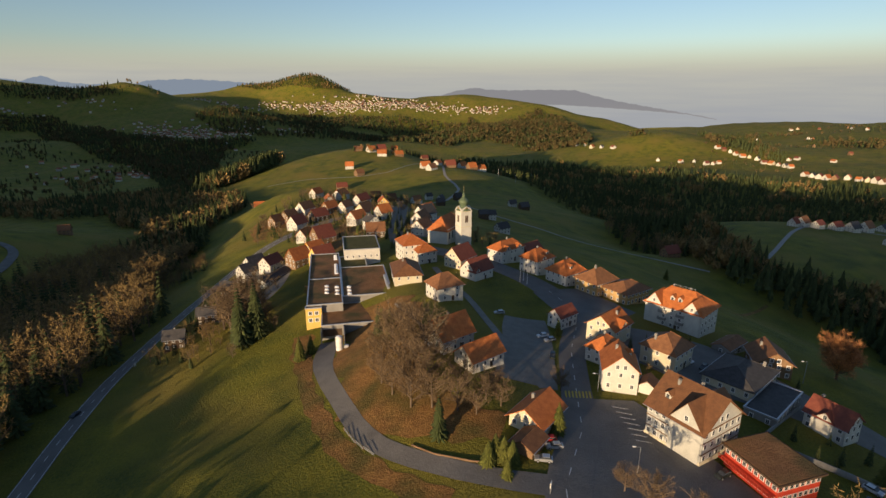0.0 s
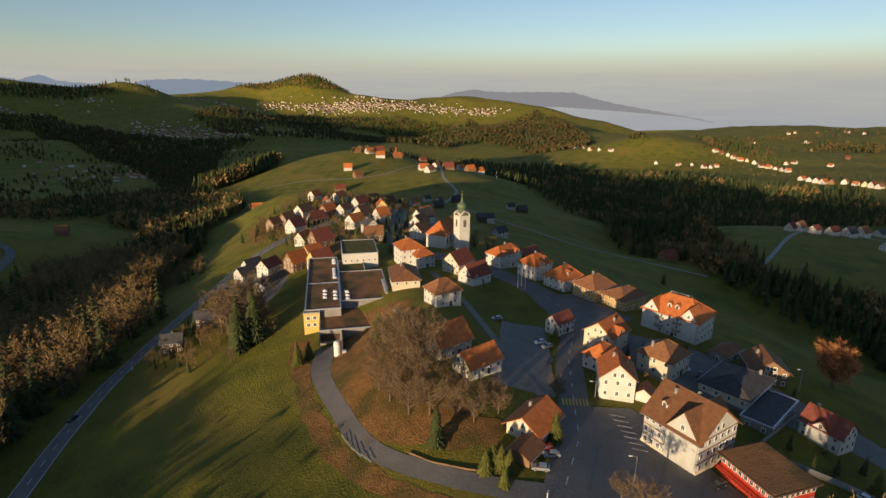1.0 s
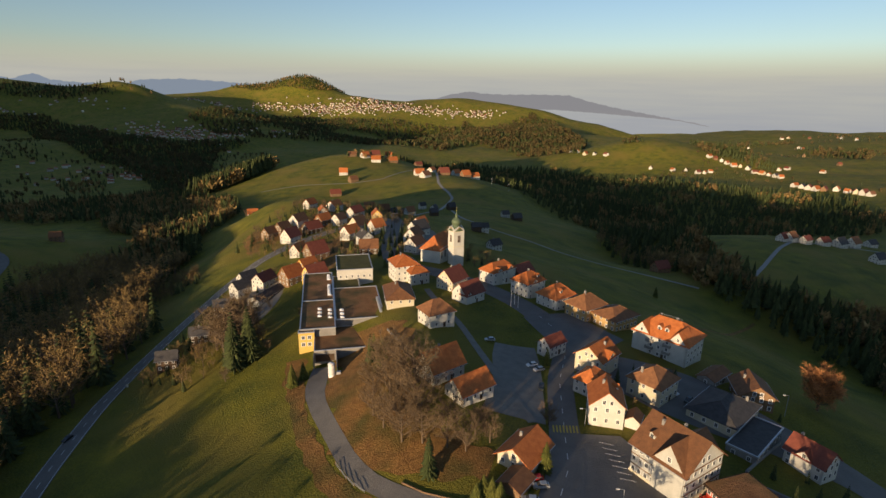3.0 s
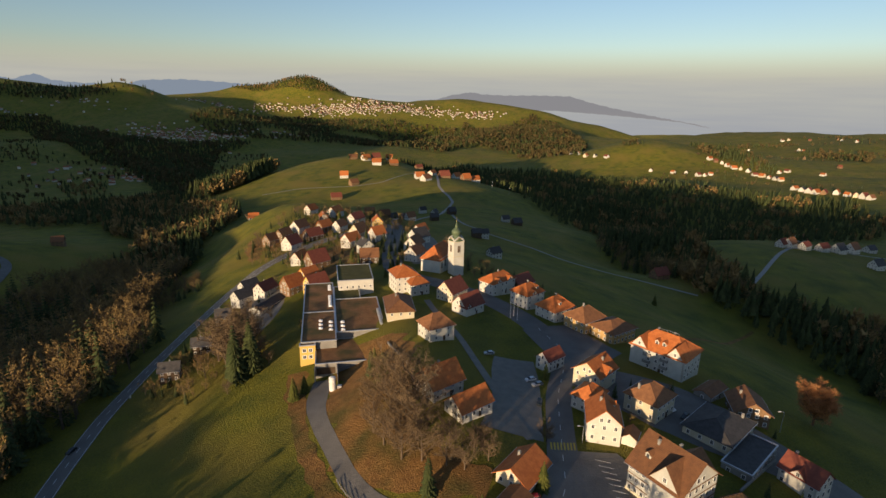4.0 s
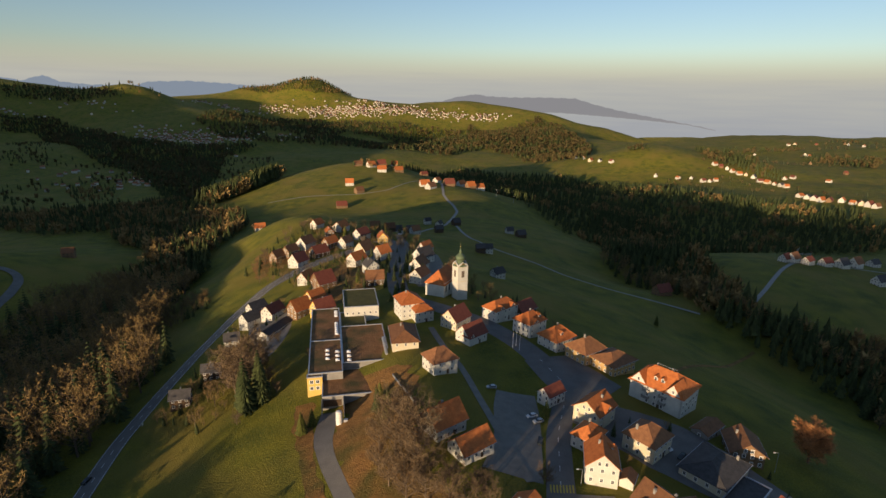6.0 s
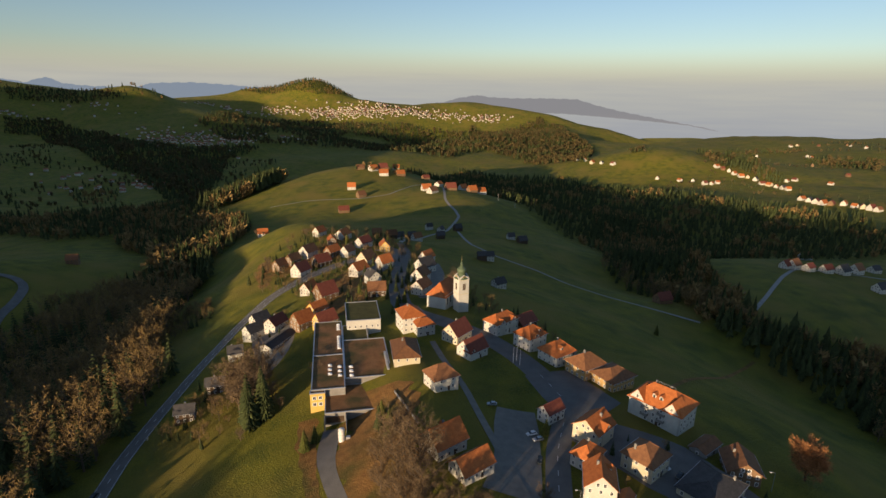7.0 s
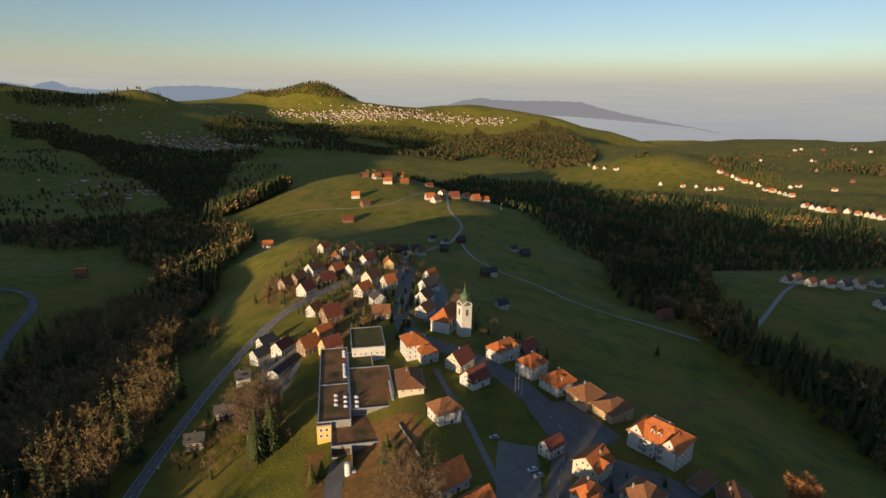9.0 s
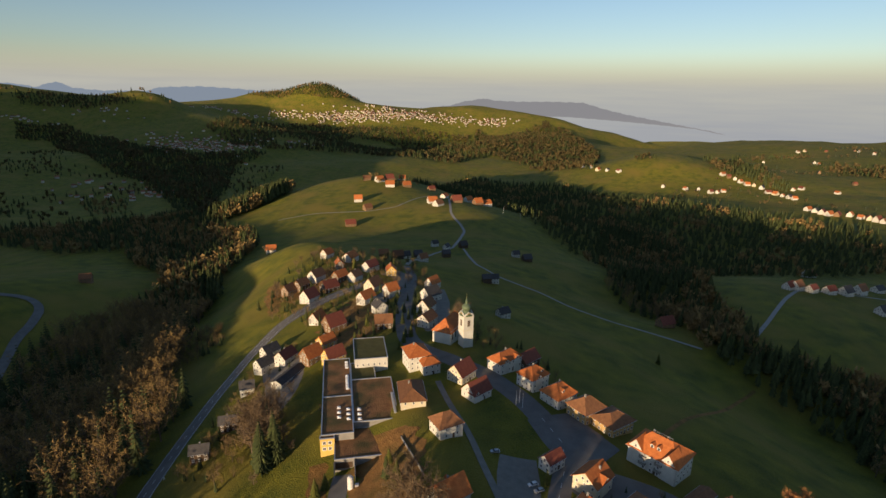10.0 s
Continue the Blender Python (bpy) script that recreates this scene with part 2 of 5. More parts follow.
# long unseen mountain range, added behind the viewer along the low sun: it keeps the side valleys in the shade
RANGE = []
for u in range(-4300, 1200, 260):
    x, y = 0.85 * u - 0.52 * 900, -0.52 * u - 0.85 * 900
    low = -85 + float(np.sum(LAND[:, 3] * np.exp(-((x - LAND[:, 0]) ** 2 + (y - LAND[:, 1]) ** 2) / (2 * LAND[:, 2] ** 2))))
    # crest heights are set by where shade should fall
    crest = float(np.interp(u, (-3400, -2900, -1900, -1450, -1200, -600, -350, -250, -130, -60, 0, 25, 60, 160), (410, 265, 255, 115, 45, 30, 32, 60, 91, 88, 100, 121, 129, 142))) + 4 * math.sin(u / 170)
    RANGE.append((x, y, 200, (crest - low) / 1.93))
# far spur running down into the fog
RANGE += [(830, 4500, 170, 30), (1000, 4400, 150, 40), (1200, 4300, 150, 55), (1400, 4200, 150, 45), (1520, 4080, 150, 25), (850, 2080, 170, 26), (1300, 2150, 220, -18), (700, 1750, 120, -14)]
LAND = np.concatenate([LAND, np.array(RANGE)])


def height(x, y):
    x, y = np.asarray(x, dtype=float), np.asarray(y, dtype=float)
    z = np.full(np.broadcast(x, y).shape, -85.0)
    for a, b, s, h in LAND:
        z = z + h * np.exp(-((x - a) ** 2 + (y - b) ** 2) / (2 * s * s))
    far = np.clip((np.hypot(x, y) - 700) / 1500, 0, 1)
    return z + far * (14 * np.sin(x / 190 + 1.3 * np.sin(y / 260)) * np.sin(y / 210 + 1.1 * np.sin(x / 310)) + 5 * np.sin(x / 61 + y / 97) * np.sin(y / 73))


def ground_z(x, y):
    return float(height(x, y))


def mesh_object(name, verts, faces, mat, parent=None, label="", category="", kind="", smooth=False):
    """One object from arrays of vertices and of triangles or quads."""
    verts, faces = np.asarray(verts, dtype=np.float32), np.asarray(faces, dtype=np.int32)
    me = bpy.data.meshes.new(name)
    k = faces.shape[1]
    me.vertices.add(len(verts))
    me.vertices.foreach_set("co", verts.ravel())
    me.loops.add(faces.size)
    me.loops.foreach_set("vertex_index", faces.ravel())
    me.polygons.add(len(faces))
    me.polygons.foreach_set("loop_start", np.arange(0, faces.size, k, dtype=np.int32))
    if smooth:
        me.polygons.foreach_set("use_smooth", np.ones(len(faces), dtype=bool))
    me.update(calc_edges=True)
    me.materials.append(mat)
    ob = new(name, me)
    ob.parent = parent
    return tagged(ob, label, category, "", kind)


def spaced(parts):
    """Grid lines over stretches of (start, end, step)."""
    return np.concatenate([np.arange(a, b, s) for a, b, s in parts])


gx = spaced([(-5600, -1500, 130), (-1500, -420, 36), (-420, -170, 9), (-170, 130, 3), (130, 460, 9), (460, 1600, 36), (1600, 5600, 130)])
gy = spaced([(-3500, -400, 150), (-400, 40, 22), (40, 330, 3), (330, 700, 8), (700, 1700, 22), (1700, 5300, 60)])
mx, my = np.meshgrid(gx, gy)
mz = height(mx, my)
nx, ny = len(gx), len(gy)
ids = np.arange(nx * ny).reshape(ny, nx)
quads = np.stack([ids[:-1, :-1], ids[:-1, 1:], ids[1:, 1:], ids[1:, :-1]], -1).reshape(-1, 4)
mesh_object("ground", np.stack([mx, my, mz], -1).reshape(-1, 3), quads, GRASS, label="rolling winter meadow, green with dry yellow patches", category="meadow", kind="structure", smooth=True)


def strip(name, points, widths, mat, lift, label="", category="road", kind="structure", parent=None, step=2.5, across=6):
    """A band draped on the land along a line of points; widths: one, or one a point."""
    pts = np.array(points, dtype=float)
    if not isinstance(widths, (list, tuple)):
        widths = [widths] * len(pts)
    seg = np.concatenate([[0], np.cumsum(np.hypot(*np.diff(pts, axis=0).T))])
    s = np.linspace(0, seg[-1], max(3, int(seg[-1] / step)))
    # smooth corners: average of three samples of the line
    at = lambda q, i: np.interp(np.clip(q, 0, seg[-1]), seg, pts[:, i])
    blur = min(7.0, seg[-1] / 8)
    x = (at(s - blur, 0) + at(s, 0) + at(s + blur, 0)) / 3
    y = (at(s - blur, 1) + at(s, 1) + at(s + blur, 1)) / 3
    w = np.interp(s, seg, widths) / 2
    tx, ty = np.gradient(x), np.gradient(y)
    n = np.hypot(tx, ty)
    u = np.linspace(-1, 1, across + 1)
    ww = w[:, None] * np.ones(len(u))
    if category == "bank":
        q = np.arange(len(s))[:, None] * step
        ww = ww * (1 + 0.22 * np.sin(q / 3.1 + 2 * np.sign(u)) * np.sin(q / 7.3 + np.sign(u)) + 0.14 * np.sin(q / 1.7 + 5 * np.sign(u)))
    px = x[:, None] + (ty / n)[:, None] * ww * u
    py = y[:, None] - (tx / n)[:, None] * ww * u
    pz = height(px, py) + lift
    i = np.arange(px.size).reshape(px.shape)
    f = np.stack([i[:-1, :-1], i[:-1, 1:], i[1:, 1:], i[1:, :-1]], -1).reshape(-1, 4)[:, ::-1]
    return mesh_object(name, np.stack([px, py, pz], -1).reshape(-1, 3), f, mat, parent, label, category, kind, True)


def dashes(name, points, width, length, gap, mat, lift, label):
    """A broken line along a line of points, draped."""
    pts = np.array(points, dtype=float)
    seg = np.concatenate([[0], np.cumsum(np.hypot(*np.diff(pts, axis=0).T))])
    v, f = [], []
    for a in np.arange(2, seg[-1] - length, length + gap):
        for k in range(2):
            s0, s1 = a + k * length / 2, a + (k + 1) * length / 2
            p, q = [np.array([np.interp(s, seg, pts[:, i]) for i in (0, 1)]) for s in (s0, s1)]
            d = (q - p) / np.linalg.norm(q - p) * width / 2
            o = np.array([d[1], -d[0]])
            b = len(v)
            for c in (p - o, p + o, q + o, q - o):
                v.append((*c, ground_z(*c) + lift))
            f.append((b + 3, b + 2, b + 1, b))
    return mesh_object(name, v, f, mat, None, label, "road marking", "structure")


# roads and paved ground
VALLEY_ROAD = [(-118, 60), (-130, 134), (-136, 160), (-143, 201), (-145, 240), (-146, 290), (-143, 340), (-133, 385), (-116, 415), (-97, 439), (-80, 457), (-66, 480)]
strip("road", VALLEY_ROAD, [8, 8, 8, 8, 8, 8.5, 9, 12, 15, 15, 13, 11], ASPHALT, 0.12, "grey asphalt country road with pale edge lines")
dashes("road_marking", VALLEY_ROAD, 0.25, 3, 6, PAINT, 0.17, "worn white centre dashes on the asphalt")
for side in (-1, 1):
    a = np.array(VALLEY_ROAD)
    t = np.gradient(a, axis=0)
    t /= np.linalg.norm(t, axis=1)[:, None]
    strip("road_edge_line", a + side * 3.5 * np.stack([t[:, 1], -t[:, 0]], 1), 0.22, PAINT, 0.17, "white edge line of the road", "road marking", across=1)
STREET = [(16, 20), (22, 60), (27, 97), (36.5, 120), (40.5, 144), (44.7, 168), (52, 190), (55, 208), (48, 228), (38, 250), (24, 270), (4, 285), (-16, 300), (-26, 318), (-31, 351), (-34, 389), (-34, 441), (-35, 487), (-44, 534)]
strip("road", STREET, [9, 9, 10, 10, 9, 9, 9, 10, 13, 14, 14, 13, 13, 13, 13, 13, 12, 10, 7], ASPHALT, 0.13, "grey asphalt village street")
dashes("road_marking", STREET[:9], 0.2, 3, 5, PAINT, 0.19, "white centre dashes of the village street")
strip("pavement", [(52, 50), (53, 80), (51, 104), (49, 124), (49, 139)], [52, 48, 36, 24, 14], ASPHALT, 0.10, "asphalt forecourt with parking bays", "forecourt")
strip("pavement", [(50, 190), (68, 176), (84, 164), (96, 150), (108, 140), (122, 125), (135, 100)], [14, 26, 34, 30, 22, 14, 10], ASPHALT, 0.11, "shaded asphalt lane between houses", "lane")
strip("pavement", [(74, 196), (62, 208), (52, 232)], [22, 30, 26], ASPHALT, 0.105, "asphalt square along the street", "square")
strip("pavement", [(24, 140), (29, 160), (31, 182), (33, 199)], [20, 17, 18, 16], GRAVEL, 0.10, "grey gravel parking ground", "car park")
strip("pavement", [(31, 138), (24, 160), (17, 185), (11, 210), (3, 232), (-5, 262)], 3.2, GRAVEL, 0.16, "pale gravel footpath", "footpath")
DRIVE = [(31, 96), (22, 97.5), (9.7, 100.2), (-11.9, 113.4), (-22.1, 124.1), (-32.2, 144.5), (-41, 163), (-45, 178), (-45, 196)]
strip("road", DRIVE, [7, 7, 6, 5.5, 5.5, 5.5, 6, 8, 8], ASPHALT, 0.14, "narrow asphalt drive curving round the knoll")
strip("footpath", [(21, 729), (35, 606), (55, 560), (78, 542), (100, 527), (124, 494), (156, 467), (188, 451), (228, 425)], 3.4, PATH, 0.45, "pale farm track across the meadow", "track")
strip("footpath", [(280, 445), (317, 485), (370, 546), (407, 584), (462, 598), (540, 600)], 4, PATH, 0.4, "pale farm track over the hill", "track")
strip("road", [(-1, 1121), (3, 968), (10, 930), (20, 897), (26, 855), (16, 793), (5, 727), (-20, 690), (-40, 640), (-44, 534)], 4.5, PATH, 0.35, "narrow winding road up the ridge")
strip("footpath", [(-30, 1150), (-61, 1121), (-107, 1038), (-161, 1018), (-260, 1012), (-330, 985)], 3, PATH, 0.4, "pale farm track along the slope", "track")
strip("road", [(-520, 505), (-466, 507), (-448, 513), (-430, 508), (-416, 494), (-404, 465), (-398, 439), (-372, 380), (-350, 300)], 8, ASPHALT, 0.4, "asphalt road bend in the valley")
strip("lane_ditch", [(100, 215), (135, 258), (175, 300), (215, 345), (245, 372)], 2.5, LEAFY, 0.18, "dry brown ditch across the meadow", "ditch")
strip("bank", [(18, 118), (6, 122), (-8, 129), (-17, 143), (-23, 160), (-24, 178), (-25, 192), (-26, 204), (-27, 217)], [10, 16, 24, 28, 31, 31, 31, 30, 24], LEAFY, 0.08, "steep bank of dead leaves and dry grass", "bank", across=10)
strip("bank", [(4, 95), (-6, 100), (-17, 108.5), (-27, 119.5), (-36, 134.5), (-45, 156), (-51, 172), (-55, 190), (-59, 204)], [4, 6, 6, 6, 6, 5, 6, 9, 8], LEAFY, 0.09, "dry brown verge above the meadow", "bank")
strip("bank", [(-148, 415), (-158, 445), (-166, 470), (-176, 500)], [8, 14, 16, 10], LEAFY, 0.08, "dry brown slope under the houses", "bank")


strip("yard", [(-150, 440), (-128, 462), (-108, 492), (-100, 530)], [26, 44, 50, 30], LEAFY, 0.05, "trodden brown garden ground between the houses", "bank", across=10)
strip("yard", [(-72, 310), (-70, 350), (-68, 390), (-66, 420)], [30, 44, 42, 26], LEAFY, 0.05, "brown garden ground behind the school", "bank", across=10)
strip("yard", [(-112, 318), (-104, 300), (-98, 282), (-100, 262), (-106, 240)], [24, 26, 22, 22, 16], GRAVEL, 0.06, "grey gravel yard beside the road", "yard", across=8)
strip("yard", [(-6, 330), (-10, 360), (-10, 400), (-12, 450)], [16, 24, 24, 18], GRAVEL, 0.05, "grey yards behind the church street", "yard", across=8)
strip("yard", [(-60, 500), (-40, 480), (-46, 440), (-58, 400)], [22, 20, 18, 16], GRAVEL, 0.055, "grey yards between the houses", "yard", across=8)


# ---- building blocks ----
def part(name, bm, mat, parent, label="", m=None):
    """Link a bmesh as one mesh object under a thing or a part."""
    me = bpy.data.meshes.new(name)
    bmesh.ops.recalc_face_normals(bm, faces=bm.faces)
    bm.to_mesh(me)
    bm.free()
    me.materials.append(mat)
    ob = new(name, me)
    ob.parent = parent
    if m is not None:
        ob.matrix_basis = m
    return tagged(ob, label)


def shared(name, me, parent, m):
    ob = new(name, me)
    ob.parent = parent
    ob.matrix_basis = m
    return ob


def add_box(bm, cx, cy, cz, sx, sy, sz, m=None):
    k = Matrix.Translation((cx, cy, cz)) @ Matrix.Diagonal((sx, sy, sz, 1))
    bmesh.ops.create_cube(bm, size=1.0, matrix=(m @ k) if m is not None else k)


def add_prism(bm, profile, x0, x1, m=None):
    """A profile of (y, z) drawn out along x."""
    a = [bm.verts.new((x0, y, z)) for y, z in profile]
    b = [bm.verts.new((x1, y, z)) for y, z in profile]
    n = len(profile)
    bm.faces.new(a)
    bm.faces.new(b[::-1])
    for i in range(n):
        bm.faces.new((a[i], b[i], b[(i + 1) % n], a[(i + 1) % n]))
    if m is not None:
        bmesh.ops.transform(bm, matrix=m, verts=a + b)


def add_tube(bm, p, q, r0, r1, sides=8):
    p, q = Vector(p), Vector(q)
    turn = (q - p).to_track_quat("Z", "Y").to_matrix().to_4x4()
    bmesh.ops.create_cone(bm, cap_ends=True, segments=sides, radius1=r0, radius2=max(r1, 0.001), depth=(q - p).length, matrix=Matrix.Translation((p + q) / 2) @ turn)


def add_lathe(bm, profile, sides=16):
    """(radius, z) turned about z."""
    rings = []
    for r, z in profile:
        rings.append([bm.verts.new((r * math.cos(2 * math.pi * i / sides), r * math.sin(2 * math.pi * i / sides), z)) for i in range(sides)])
    for a, b in zip(rings, rings[1:]):
        for i in range(sides):
            bm.faces.new((a[i], a[(i + 1) % sides], b[(i + 1) % sides], b[i]))


def mesh_of(name, mat, build):
    bm = bmesh.new()
    build(bm)
    me = bpy.data.meshes.new(name)
    bmesh.ops.recalc_face_normals(bm, faces=bm.faces)
    bm.to_mesh(me)
    bm.free()
    me.materials.append(mat)
    return me


FRAME_MESH = mesh_of("window", FRAME, lambda bm: add_box(bm, 0, -0.03, 0, 1.24, 0.12, 1.66))
PANE_MESH = mesh_of("pane", GLASS, lambda bm: [add_box(bm, x, -0.08, 0, 0.38, 0.06, 1.24) for x in (-0.22, 0.22)])
HALF_PANE_MESH = mesh_of("pane", GLASS, lambda bm: [add_box(bm, 0, -0.08, z, 0.36, 0.06, h) for z, h in ((-0.24, 0.72), (0.40, 0.46))])
FAR_PANE_MESH = mesh_of("window", GLASS, lambda bm: add_box(bm, 0, -0.02, 0, 0.85, 0.1, 1.2))
SHUTTER_MESH = mesh_of("shutter", RED_PAINT, lambda bm: [add_box(bm, 0, -0.05, 0, 0.55, 0.06, 1.5)] + [add_box(bm, 0, -0.09, z, 0.45, 0.03, 0.12) for z in (-0.55, -0.3, -0.05, 0.2, 0.45)])
DOOR_MESH = mesh_of("door", DARK_TIMBER, lambda bm: [add_box(bm, 0, -0.04, 0, 1.1, 0.1, 2.1), add_box(bm, 0, -0.1, 0.4, 0.7, 0.04, 0.7), add_box(bm, 0, -0.1, -0.55, 0.7, 0.04, 0.7)])
CHIMNEY_MESH = mesh_of("chimney", CONCRETE, lambda bm: [add_box(bm, 0, 0, 0, 0.6, 0.75, 2.0), add_box(bm, 0, 0, 1.05, 0.75, 0.9, 0.12), add_box(bm, 0, 0, 1.2, 0.35, 0.5, 0.2)])


def windows(root, w, d, h, rows, cols, detail, rise=0.0, gable=False, skip=(), shutters=False):
    """Rows of windows on the four walls: cols = (along the long walls, along the end walls)."""
    storey = h / max(rows, 1)
    for side, (length, out, turn, count) in enumerate(((w, d / 2, 0, cols[0]), (d, w / 2, 90, cols[1]), (w, d / 2, 180, cols[0]), (d, w / 2, 270, cols[1]))):
        if side in skip:
            continue
        spots = [((i + 0.5) / count * length - length / 2, (r + 0.55) * storey) for r in range(rows) for i in range(count)]
        if gable and side in (1, 3) and rise > 2.4:
            spots += [(u, h + rise * 0.22) for u in ((-1.1, 1.1) if rise > 3.2 else (0.0,))]
        for u, z in spots:
            m = pose(0, 0, 0, 0, 0, turn) @ pose(u, -out, z)
            if detail > 1:
                f = shared("window", FRAME_MESH, root, m)
                if detail > 2:
                    shared("pane", HALF_PANE_MESH, f, pose(-0.22, 0, 0))
                    shared("pane", HALF_PANE_MESH, f, pose(0.22, 0, 0))
                else:
                    shared("pane", PANE_MESH, f, Matrix())
                if shutters and random.random() < 0.9:
                    for s in (-1, 1):
                        shared("shutter", SHUTTER_MESH, root, m @ pose(s * 0.9, 0, 0))
            else:
                shared("window", FAR_PANE_MESH, root, m)


def roof_shape(bm, w, d, h, rise, form, over):
    e = d / 2 + over
    ze = h - over * rise / (d / 2)
    if form == "gable":
        zr = h + rise + 0.12
        add_prism(bm, [(-e, ze + 0.1), (0, zr + 0.1), (e, ze + 0.1), (e, ze - 0.12), (0, zr - 0.14), (-e, ze - 0.12)], -w / 2 - over, w / 2 + over)
        add_prism(bm, [(-0.18, zr + 0.06), (0, zr + 0.24), (0.18, zr + 0.06)], -w / 2 - over, w / 2 + over)
    elif form == "hip":
        r = max((w - d * 0.8) / 2, 0.3)
        low = [bm.verts.new((sx * (w / 2 + over), sy * e, ze - 0.2)) for sx, sy in ((-1, -1), (1, -1), (1, 1), (-1, 1))]
        mid = [bm.verts.new((v.co.x, v.co.y, ze)) for v in low]
        a, b = bm.verts.new((-r, 0, h + rise)), bm.verts.new((r, 0, h + rise))
        bm.faces.new(low[::-1])
        for i in range(4):
            bm.faces.new((low[i], low[(i + 1) % 4], mid[(i + 1) % 4], mid[i]))
        bm.faces.new((mid[0], mid[1], b, a))
        bm.faces.new((mid[2], mid[3], a, b))
        bm.faces.new((mid[1], mid[2], b))
        bm.faces.new((mid[3], mid[0], a))
        for i, top in ((0, a), (1, b), (2, b), (3, a)):
            add_tube(bm, mid[i].co, top.co, 0.14, 0.14, 6)
    else:
        add_box(bm, 0, 0, h + 0.06, w - 0.6, d - 0.6, 0.12)


PLOTS = []


def house(name, label, x, y, yaw, w, d, h, rise, wall, roof, form="gable", rows=2, cols=(3, 3), over=0.6, chimneys=((0.2, 0.15),), cross=(), dormers=(), detail=2, base=None, category="house", shutters=False, skip=(), group=""):
    """A house with its ridge along its own x. cross: gables (x, side, width); dormers: (x, side)."""
    root = tagged(new(name), label, category, group)
    PLOTS.append((x, y, 0.55 * math.hypot(w, d) + 1.0))
    z = ground_z(x, y) if base is None else base
    root.matrix_basis = pose(x, y, z, 0, 0, yaw)
    bm = bmesh.new()
    if form == "gable":
        add_prism(bm, [(-d / 2, -3.0), (d / 2, -3.0), (d / 2, h), (0, h + rise), (-d / 2, h)], -w / 2, w / 2)
    else:
        add_box(bm, 0, 0, (h - 3.0) / 2, w, d, h + 3.0)
    part("wall", bm, wall, root)
    if form == "flat":
        bm = bmesh.new()
        for sx in (-1, 1):
            add_box(bm, sx * w / 2, 0, h + 0.15, 0.4, d + 0.4, 0.5)
        for sy in (-1, 1):
            add_box(bm, 0, sy * d / 2, h + 0.15, w - 0.4, 0.4, 0.5)
        part("parapet", bm, METAL, root, "zinc parapet capping")
    bm = bmesh.new()
    roof_shape(bm, w, d, h, rise, form, over)
    part("roof", bm, roof, root)
    slope = rise / (d / 2)
    for cx, side, cw, *tall in cross:
        m = pose(cx, 0, 0, 0, 0, -90 if side < 0 else 90)
        r2 = tall[0] if tall else min(cw / 2 * slope * 1.1, rise * 0.95)
        bm = bmesh.new()
        add_prism(bm, [(-cw / 2, 0.0), (cw / 2, 0.0), (cw / 2, h), (0, h + r2), (-cw / 2, h)], 0.5, d / 2 + 0.25, m)
        part("gable_wall", bm, wall, root)
        e, q = cw / 2 + 0.4, 0.4 * r2 / (cw / 2)
        bm = bmesh.new()
        add_prism(bm, [(-e, h - q + 0.1), (0, h + r2 + 0.2), (e, h - q + 0.1), (e, h - q - 0.1), (0, h + r2), (-e, h - q - 0.1)], 0.2, d / 2 + 0.75, m)
        part("gable_roof", bm, roof, root)
        if detail:
            f = shared("window", FRAME_MESH if detail > 1 else FAR_PANE_MESH, root, pose(cx, side * (d / 2 + 0.25), h + r2 * 0.25, 0, 0, 0 if side < 0 else 180))
            if detail > 1:
                shared("pane", PANE_MESH, f, Matrix())
    for dx, side in dormers:
        yy = side * d * 0.30
        zz = h + rise * (1 - 0.60) - 0.3
        dm = part_dormer(root, dx, yy, zz, side, wall, roof, slope, detail)
    for u, v in chimneys:
        shared("chimney", CHIMNEY_MESH, root, pose(u * w, v * d, h + rise * (1 - abs(v) * 2) + 0.3))
    if rows and detail:
        windows(root, w, d, h, rows, cols, detail, rise, form == "gable", skip, shutters)
    if detail > 1:
        shared("door", DOOR_MESH, root, pose(w * 0.08, -d / 2, 1.05))
        bm = bmesh.new()
        ze = h - over * slope if form != "flat" else h
        if form != "flat":
            add_tube(bm, (w / 2 - 0.2, -d / 2 - 0.12, 0), (w / 2 - 0.2, -d / 2 - 0.12, ze), 0.06, 0.06, 6)
            part("downpipe", bm, METAL, root, "zinc downpipe")
            for sy in (-1, 1):
                bm = bmesh.new()
                add_tube(bm, (-w / 2 - over, sy * (d / 2 + over + 0.08), ze - 0.05), (w / 2 + over, sy * (d / 2 + over + 0.08), ze - 0.05), 0.09, 0.09, 6)
                part("gutter", bm, METAL, root, "zinc gutter")
        else:
            bm.free()
    return root


def part_dormer(root, dx, yy, zz, side, wall, roof, slope, detail):
    m = pose(dx, yy, zz, 0, 0, -90 if side < 0 else 90)
    bm = bmesh.new()
    add_prism(bm, [(-0.8, -0.6), (0.8, -0.6), (0.8, 1.2), (0, 1.8), (-0.8, 1.2)], -2.2, 0.6, m)
    dormer = part("dormer", bm, wall, root)
    bm = bmesh.new()
    add_prism(bm, [(-1.05, 1.05), (0, 1.95), (1.05, 1.05), (1.05, 0.9), (0, 1.8), (-1.05, 0.9)], -2.4, 0.9, m)
    part("dormer_roof", bm, roof, dormer)
    shared("pane", PANE_MESH, dormer, m @ pose(0.62, 0, 0.4, 0, 0, 90))
    return dormer


